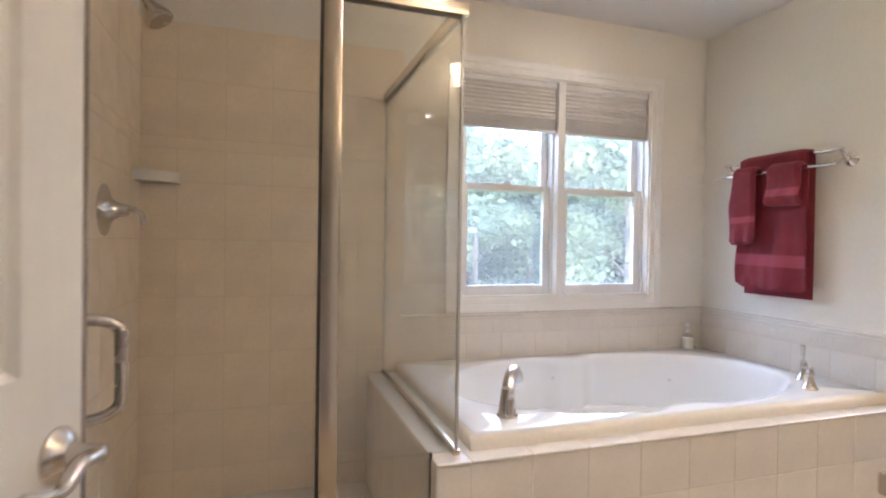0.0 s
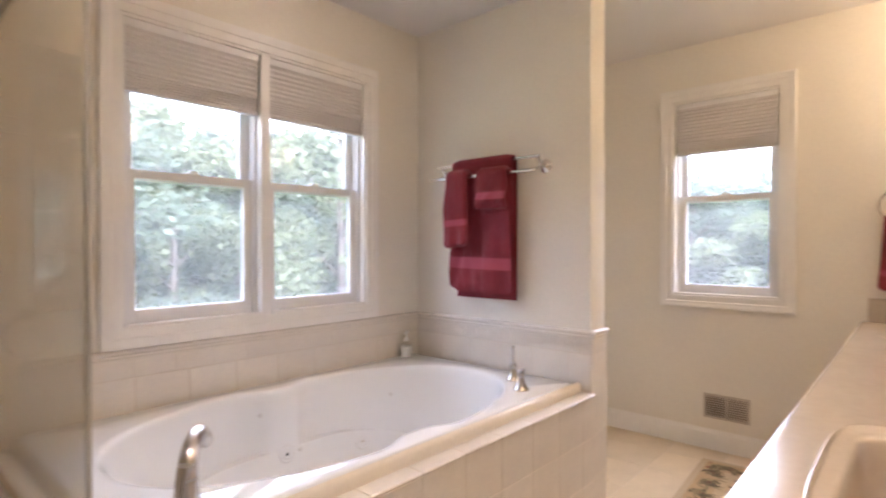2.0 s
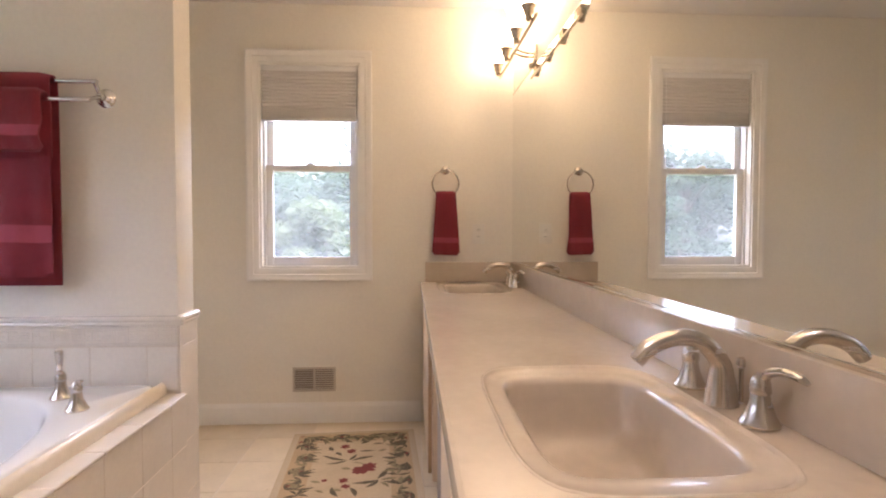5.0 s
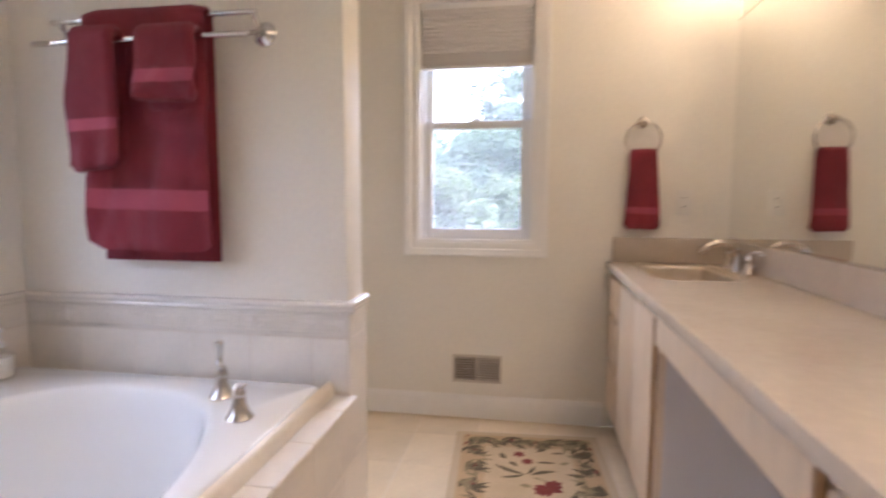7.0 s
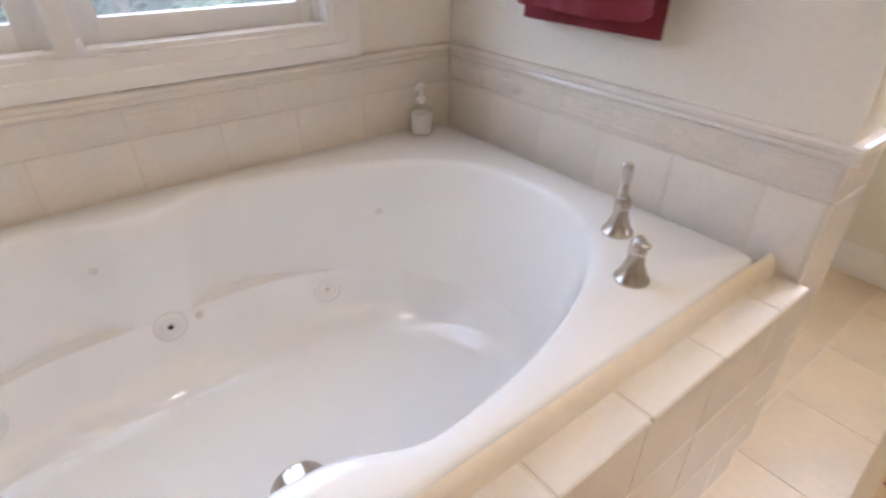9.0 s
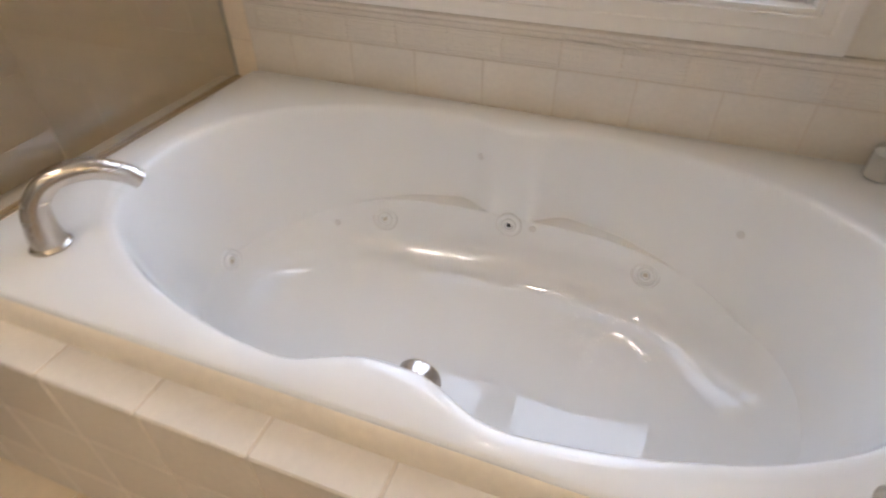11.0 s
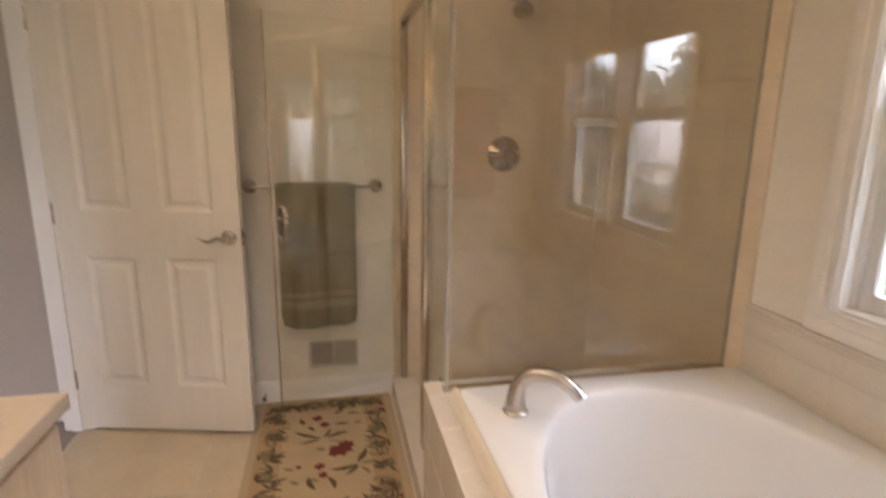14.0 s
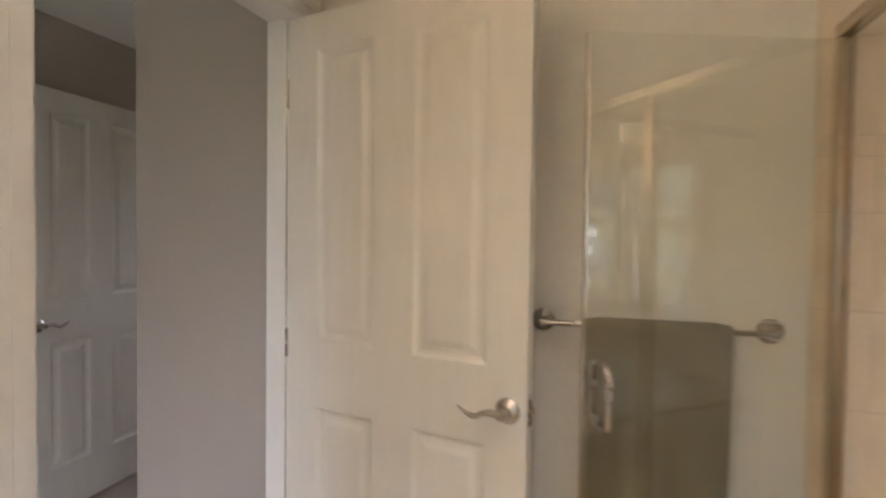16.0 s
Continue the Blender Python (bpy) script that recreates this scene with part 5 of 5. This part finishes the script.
# ---- rugs ----
def rug(label, at, turn, w, h, seed):
    top = thing("bath_rug", label, "rug", "floral rugs", at, turn)
    rnd = random.Random(seed)
    part("backing", boxed(-w / 2 + 0.02, w / 2 - 0.02, -h / 2 + 0.02, h / 2 - 0.02, 0.0005, 0.0078, bevel=0.002), RUG, top)
    ed = bmesh.new()
    e = 0.034
    box(ed, -w / 2, w / 2, -h / 2, -h / 2 + e, 0.0005, 0.0084, bevel=0.002), box(ed, -w / 2, w / 2, h / 2 - e, h / 2, 0.0005, 0.0084, bevel=0.002)
    box(ed, -w / 2, -w / 2 + e, -h / 2 + e, h / 2 - e, 0.0005, 0.0084, bevel=0.002), box(ed, w / 2 - e, w / 2, -h / 2 + e, h / 2 - e, 0.0005, 0.0084, bevel=0.002)
    part("binding", ed, RUGEDGE, top, "plain tan woven edge")
    dark, light, red = bmesh.new(), bmesh.new(), bmesh.new()
    zc = 0.0086

    def leaf(bm, x, y, a, ln, wd, bend=0.0):
        pts = []
        for t, s in ((0, 0), (0.25, 0.75), (0.5, 1), (0.78, 0.6), (1, 0), (0.78, -0.55), (0.5, -0.9), (0.25, -0.7)):
            u = t * ln
            v = s * wd / 2 + bend * ln * (t - t * t)
            pts.append((x + u * math.cos(a) - v * math.sin(a), y + u * math.sin(a) + v * math.cos(a)))
        for px, py in pts:
            if abs(px) > w / 2 - e - 0.002 or abs(py) > h / 2 - e - 0.002:
                return
        bm.faces.new([bm.verts.new((px, py, zc + rnd.uniform(0, 0.0006))) for px, py in pts])

    bnd = bmesh.new()
    q = 0.142
    box(bnd, -w / 2 + e, w / 2 - e, -h / 2 + e, -h / 2 + q, 0.006, 0.0082), box(bnd, -w / 2 + e, w / 2 - e, h / 2 - q, h / 2 - e, 0.006, 0.0082)
    box(bnd, -w / 2 + e, -w / 2 + q, -h / 2 + q, h / 2 - q, 0.006, 0.0082), box(bnd, w / 2 - q, w / 2 - e, -h / 2 + q, h / 2 - q, 0.006, 0.0082)
    part("border_band", bnd, RUGBAND, top, "tan woven border band", smooth=False)

    # the design's own axes: r across from -1 to 1, u along from -1 to 1
    def at(r, u):
        return -u * w / 2, r * h / 2

    def fan(r, u, lead, n, size, spread=1.5, mix=0.3):
        """Curved leaves spreading from one foot."""
        x, y = at(r, u)
        for k in range(n):
            a = lead + spread * (k / max(1, n - 1) - 0.5) * 2
            leaf(light if rnd.random() < mix else dark, x, y, a + rnd.uniform(-0.12, 0.12), size * rnd.uniform(0.75, 1.15), size * rnd.uniform(0.24, 0.34), rnd.choice((-0.35, 0.35)))

    def berry(r, u, size):
        x, y = at(r, u)
        for p in range(5):
            leaf(red, x, y, p * 1.257 + rnd.uniform(-0.2, 0.2), size, size * 0.7)

    # leaf sprays in a row round the border, with small blooms between
    for side in (-1, 1):
        for k in range(12):
            u = -0.82 + 1.64 * k / 11
            fan(side * (0.76 + 0.05 * (-1) ** k), u, math.pi * (k % 2) + rnd.uniform(-0.5, 0.5), 7, 0.080, 1.4)
            fan(side * (0.66 + 0.12 * (k % 2)), u + 0.05, rnd.uniform(0, 6.28), 4, 0.060, 1.2, 0.5)
            if k % 2:
                berry(side * rnd.uniform(0.66, 0.86), u + 0.09, 0.017)
        for k in range(9):
            r = -0.66 + 1.32 * k / 8
            fan(r, side * (0.84 + 0.03 * (-1) ** k), math.pi / 2 + rnd.uniform(-0.7, 0.7), 7, 0.084, 1.3)
            fan(r + 0.1, side * (0.78 + 0.08 * (k % 2)), rnd.uniform(0, 6.28), 4, 0.06, 1.2, 0.5)
            if k % 2 == 0:
                berry(r + 0.12, side * rnd.uniform(0.78, 0.90), 0.017)
        for end in (-1, 1):
            fan(side * 0.80, end * 0.86, math.atan2(side, -end) + math.pi, 6, 0.088, 1.3, 0.1)
            berry(side * 0.86, end * 0.74, 0.018)
    # the field: one large bloom, long leaf sprays, smaller blossoms
    for r, u, d, ln, wd, bend, tone in ((-0.06, 0.20, 2.6, 0.150, 0.026, 0.25, 0), (-0.06, 0.20, 3.4, 0.110, 0.020, 0.3, 0), (-0.04, 0.20, 1.1, 0.080, 0.020, -0.2, 0), (0.0, 0.19, 0.35, 0.120, 0.028, 0.3, 0), (0.0, 0.16, -0.45, 0.09, 0.010, 0.2, 1),
                                        (0.40, -0.26, 3.3, 0.125, 0.028, 0.35, 0), (0.40, -0.26, 4.0, 0.090, 0.024, 0.3, 0), (0.38, -0.24, 1.15, 0.115, 0.030, -0.3, 0), (0.42, -0.27, 0.15, 0.085, 0.024, 0.3, 1), (0.42, -0.30, -1.0, 0.07, 0.022, 0.3, 1),
                                        (-0.30, 0.46, 1.9, 0.060, 0.028, 0.2, 0), (-0.26, 0.42, -0.9, 0.055, 0.026, 0.2, 0), (0.10, 0.42, 0.0, 0.080, 0.022, 0.1, 0), (0.30, 0.60, 0.1, 0.065, 0.018, 0.1, 0), (0.12, 0.62, 0.6, 0.06, 0.026, 0.2, 0),
                                        (-0.14, 0.03, -0.3, 0.050, 0.028, 0.1, 1), (0.40, 0.40, 0.5, 0.045, 0.026, 0.1, 1), (-0.38, -0.26, 2.7, 0.055, 0.022, 0.1, 1), (-0.44, -0.40, -0.6, 0.05, 0.02, 0.1, 1), (-0.22, -0.40, -0.4, 0.05, 0.022, 0.1, 1),
                                        (-0.12, -0.55, 1.9, 0.10, 0.026, 0.4, 0), (0.10, -0.56, 1.9, 0.09, 0.026, -0.4, 0)):
        x, y = at(r, u)
        # d is turned from the design's axes to the rug's: 0 points across, a quarter turn points along
        leaf(light if tone else dark, x, y, math.pi / 2 + d, ln, wd, bend)
    for r, u, size in ((0.20, -0.01, 0.058), (0.27, 0.05, 0.040), (0.12, -0.05, 0.040), (-0.12, 0.56, 0.030), (-0.02, 0.43, 0.030), (-0.08, -0.24, 0.027), (-0.04, -0.36, 0.024), (-0.34, -0.22, 0.016)):
        x, y = at(r, u)
        for k in range(6):
            leaf(red, x, y, k * math.pi / 3 + rnd.uniform(-0.2, 0.2), size, size * 0.66)
    for nm, bm, mt in (("dark_leaf_motif", dark, LEAFD), ("olive_leaf_motif", light, LEAFL), ("red_bloom_motif", red, BLOOM)):
        tagged(part(nm, bm, mt, top, smooth=False), kind="stuff")


rug("cream rug with floral border in front of the shower", (-2.535, -1.470, 0), 0.5, 0.985, 0.668, 3)
rug("cream rug with floral border before the second sink", (0.548, -1.645, 0), 183.5, 0.96, 0.660, 3)


# a third mat by the first sink, and the blinds' cords
mat3 = thing("bath_mat", "plain brown mat with a tan border before the first sink", "rug", at=(-1.07, -1.700, 0))
part("border", boxed(-0.34, 0.34, -0.26, 0.26, 0.0005, 0.007, bevel=0.003), RUGEDGE, mat3)
part("field", boxed(-0.295, 0.295, -0.215, 0.215, 0.006, 0.0085, bevel=0.001), material("mat_brown", (0.36, 0.22, 0.10), 0.95, grain=0.2, grain_size=300, bump=0.7, bump_size=420), mat3, "brown woven field")


def cord(x, y, z0, z1):
    top = thing("blind_cord", "thin white blind cord with a small tassel", "blind cord", "blind cords", at=(x, y, z0))
    part("string", tubed([(0, 0, 0.02), (0.001, 0.001, (z1 - z0) * 0.5), (0, 0, z1 - z0)], 0.0014, 6), VINYL, top)
    part("tassel", lathed([(0, -0.014), (0.006, -0.014), (0.0075, -0.004), (0.005, 0.014), (0.002, 0.02), (0, 0.021)], n=12), VINYL, top)


cord(-1.562, -0.026, 0.93, 2.05)
cord(-0.962, -0.026, 0.925, 2.05)
cord(-0.335, -0.028, 1.17, 2.05)
cord(EAST - 0.027, -1.612, 1.30, 2.07)
stop = thing("door_stop", "small metal spring door stop on the baseboard", "door stop", at=(WEST + 0.014, -1.775, 0.055))
part("spring", tubed([(0, 0, 0), (0.05, 0, 0.0)], 0.006, 10), NICKEL, stop)
part("tip", lathed([(0, 0), (0.010, 0), (0.010, 0.012), (0, 0.014)], pose(0.05, 0, 0, 0, 90, 0), 12), SEAL, stop)

# ---- tiles, piece by piece ----
J = 0.0007
TE = -1.874                                            # where the shower tile gives way to paint
T = 0.008


def wall_tiles(parent, mat, axis, face, out, us, zs, name="tile"):
    for a, b in us:
        for c, d in zs:
            y = sorted((face, face + out * T))
            if axis == "x":
                tile(name, parent, mat, (a + J, y[0], c + J), (b - J, y[1], d - J))
            else:
                tile(name, parent, mat, (y[0], a + J, c + J), (y[1], b - J, d - J))


SHZ = [0.18, 0.432, 0.684, 0.936, 1.188, 1.437, 1.58, 1.632, 1.88]
sh_n = structure(part("tile_bed_north", boxed(WEST, SX, -0.0098, NORTH - 0.0005, 0.03, 2.128), GROUTB, smooth=False), "beige tiled shower back wall", "tiled wall")
sh_w = structure(part("tile_bed_west", boxed(WEST + 0.0005, WEST + 0.0098, -1.11, -0.003, 0.03, 2.128), GROUTB, smooth=False), "beige tiled shower side wall", "tiled wall")
wall_tiles(sh_n, BEIGE, "x", -0.003, -1, cuts(WEST + 0.011, SX, [-2.88 + 0.197 * i for i in range(6)]), cuts(0.035, 2.128, SHZ))
structure(part("tile_bed_edge", boxed(SX + 0.0001, TE, -0.0098, NORTH - 0.0005, 0.56, 2.128), GROUTB, smooth=False), "beige tile edge beside the shower glass", "tiled wall")
wall_tiles(bpy.data.objects["tile_bed_edge"], BEIGE, "x", -0.003, -1, [(SX + 0.001, TE)], cuts(0.56, 2.128, SHZ), "edge_tile")
wall_tiles(sh_w, BEIGE, "y", WEST + 0.003, 1, cuts(-1.11, -0.003, [-0.19 - 0.197 * i for i in range(6)]), cuts(0.035, 2.128, SHZ))
# ledge inside the shower, and the deck
for a, b in cuts(-1.05, -0.012, [-0.22 - 0.197 * i for i in range(5)]):
    tile("tile", deck, CREAM, (-2.036, a + J, 0.036), (-2.028, b - J, DECK - 0.0105))
DX = [-0.324 - 0.2005 * i for i in range(-2, 9)]
for a, b in cuts(-2.034, -0.002, DX):
    tile("deck_tile", deck, CREAM, (a + J, APRON - 0.004, DECK - 0.010), (b - J, -1.038, DECK), bevel=0.0035)
    for c, d in cuts(0.0, DECK - 0.0105, [0.165, 0.362]):
        tile("apron_tile", deck, CREAM, (a + J, APRON, c + J), (b - J, APRON + 0.008, d - J))
for a, b in cuts(-1.039, -0.002, [-0.84, -0.643, -0.446, -0.249]):
    tile("deck_tile", deck, CREAM, (-2.034, a + J, DECK - 0.010), (-1.80, b - J, DECK), bevel=0.0035)
tile("apron_tile", deck, CREAM, (-2.036, APRON + 0.001, 0.002), (-2.028, -1.055, DECK - 0.0105))
LP = [(-1.0388, 0.5503), (-1.0570, 0.5503), (-1.0566, 0.562), (-1.0535, 0.577), (-1.0475, 0.5875), (-1.0388, 0.5925)]
structure(part("trim_liner", prism(bmesh.new(), LP, -1.905, -0.0115, "x"), LINER), "cream liner strip along the tub's raised rim", "tile trim")
WP = [(-1.8845, 0.5503), (-1.9030, 0.5503), (-1.9026, 0.562), (-1.8995, 0.577), (-1.8935, 0.5875), (-1.8845, 0.5925)]
structure(part("trim_liner_end", prism(bmesh.new(), WP, -1.0385, -0.0115, "y"), LINER), "cream liner strip at the tub's end", "tile trim")
# backsplash round the tub: plain tile, key-pattern border, cap
nb = structure(part("tile_bed_tub_north", boxed(TE, 0.0, -0.0098, NORTH - 0.0005, 0.55, 0.80), GROUT, smooth=False), "cream tile behind the tub with border", "tiled wall")
sb = structure(part("tile_bed_tub_end", boxed(-0.0098, -0.0005, -1.098, -0.003, 0.55, 0.80), GROUT, smooth=False), "cream tile at the tub's end with key border", "tiled wall")
se = structure(part("tile_bed_stub_end", boxed(-0.0098, 0.142, -1.1052, -1.0955, 0.0, 0.80), GROUT, smooth=False), "cream tile on the short wall's end", "tiled wall")
wall_tiles(nb, CREAM, "x", -0.003, -1, cuts(TE, -0.011, DX), [(0.56, 0.722)])
wall_tiles(sb, CREAM, "y", -0.003, -1, cuts(-1.0985, -0.003, [-0.2 - 0.197 * i for i in range(5)]), [(0.56, 0.722)])
wall_tiles(se, CREAM, "x", -1.0985, -1, [(-0.011, 0.144)], cuts(0.0, 0.722, [0.165, 0.362]))
wall_tiles(se, CREAM, "x", -1.0985, -1, [(-0.011, 0.144)], [(0.722, 0.797)], "border_tile")


def key_border(parent, axis, face, out, a, b, z0, z1, mat=CREAM, proud=0.0032):
    """Border tiles with a raised meander."""
    wall_tiles(parent, mat, axis, face, out, cuts(a, b, [b - 0.152 * i for i in range(1, 20)]), [(z0, z1)], "border_tile")
    bm = bmesh.new()
    f = face + out * T

    def bar(u0, u1, c, d):
        if u0 < a or u1 > b:
            return
        y = sorted((f - out * 0.001, f + out * proud))
        if axis == "x":
            box(bm, u0, u1, *y, c, d)
        else:
            box(bm, *y, u0, u1, c, d)
    h = z1 - z0
    w = 0.0052
    for q in (0.05, 0.125, 0.86, 0.935):
        bar(a + 0.001, b - 0.001, z0 + q * h, z0 + (q + 0.04) * h)
    lo, hi = z0 + 0.25 * h, z0 + 0.78 * h
    p, u, k = 0.036, a + 0.006, 0
    while u + p < b:
        if k % 5 == 4:                                # a ribbed square between the keys
            for r in range(4):
                bar(u + 0.004, u + 0.028, lo + (hi - lo) * (r + 0.15) / 4, lo + (hi - lo) * (r + 0.6) / 4)
        else:
            flip = k % 2
            e0, e1 = (u, u + 0.031)
            bar(e0, e1, hi - w, hi), bar(*((e1 - w, e1) if flip else (e0, e0 + w)), lo, hi - w)
            bar(e0 + (0 if flip else 0.011), e1 - (0.011 if flip else 0), lo, lo + w)
            bar(*((e0, e0 + w) if flip else (e1 - w, e1)), lo + w, lo + 0.55 * (hi - lo))
            bar(e0 + 0.011, e1 - 0.011, lo + 0.55 * (hi - lo) - w, lo + 0.55 * (hi - lo))
        u, k = u + p, k + 1
    tagged(part("key_relief", bm, mat, parent, "raised Greek key relief", smooth=False), kind="stuff")


key_border(nb, "x", -0.003, -1, TE, -0.0125, 0.722, 0.797, proud=0.0012)
key_border(sb, "y", -0.003, -1, -1.0985, -0.0125, 0.722, 0.797)
key_border(sh_n, "x", -0.0035, -1, WEST + 0.012, SX - 0.002, 1.582, 1.630, BEIGE, 0.0008)
capp = [(0, 0.797), (0.013, 0.797), (0.016, 0.803), (0.0135, 0.810), (0.019, 0.816), (0.0195, 0.824), (0.014, 0.830), (0, 0.831)]
cap = bmesh.new()
prism(cap, [(-p, z) for p, z in capp], TE, -0.0, "x")
prism(cap, [(-p, z) for p, z in capp], -1.12, -0.0, "y")
prism(cap, [(-1.0955 - p, z) for p, z in capp], -0.018, 0.151, "x")
structure(part("trim_cap", cap, CREAM), "cream moulded tile cap rail", "tile trim")
# curb
for a, b in cuts(WEST + 0.002, -2.038, [WEST + 0.2 + 0.197 * i for i in range(6)]):
    tile("curb_tile", curb, CREAM, (a + J, -1.123, 0.001), (b - J, -1.115, SDROP - 0.010))
    tile("curb_tile", curb, CREAM, (a + J, -1.123, SDROP - 0.0085), (b - J, -1.0, SDROP))
# floor
FX = [-1.750 + 0.303 * i for i in range(-5, 11)]
FY = [-1.385 + 0.300 * i for i in range(-5, 6)]
for a, b in cuts(WEST, EAST, FX):
    for c, d in cuts(SOUTH - 0.05, NORTH, FY):
        if b < -1.8 + 1e-6 and c > -1.11 or (b < 0.02 and c > -1.11):
            continue
        tile("floor_tile", floor, FLOORT, (a + J * 1.3, c + J * 1.3, -0.009), (b - J * 1.3, d - J * 1.3, 0.0), bevel=0.0025)
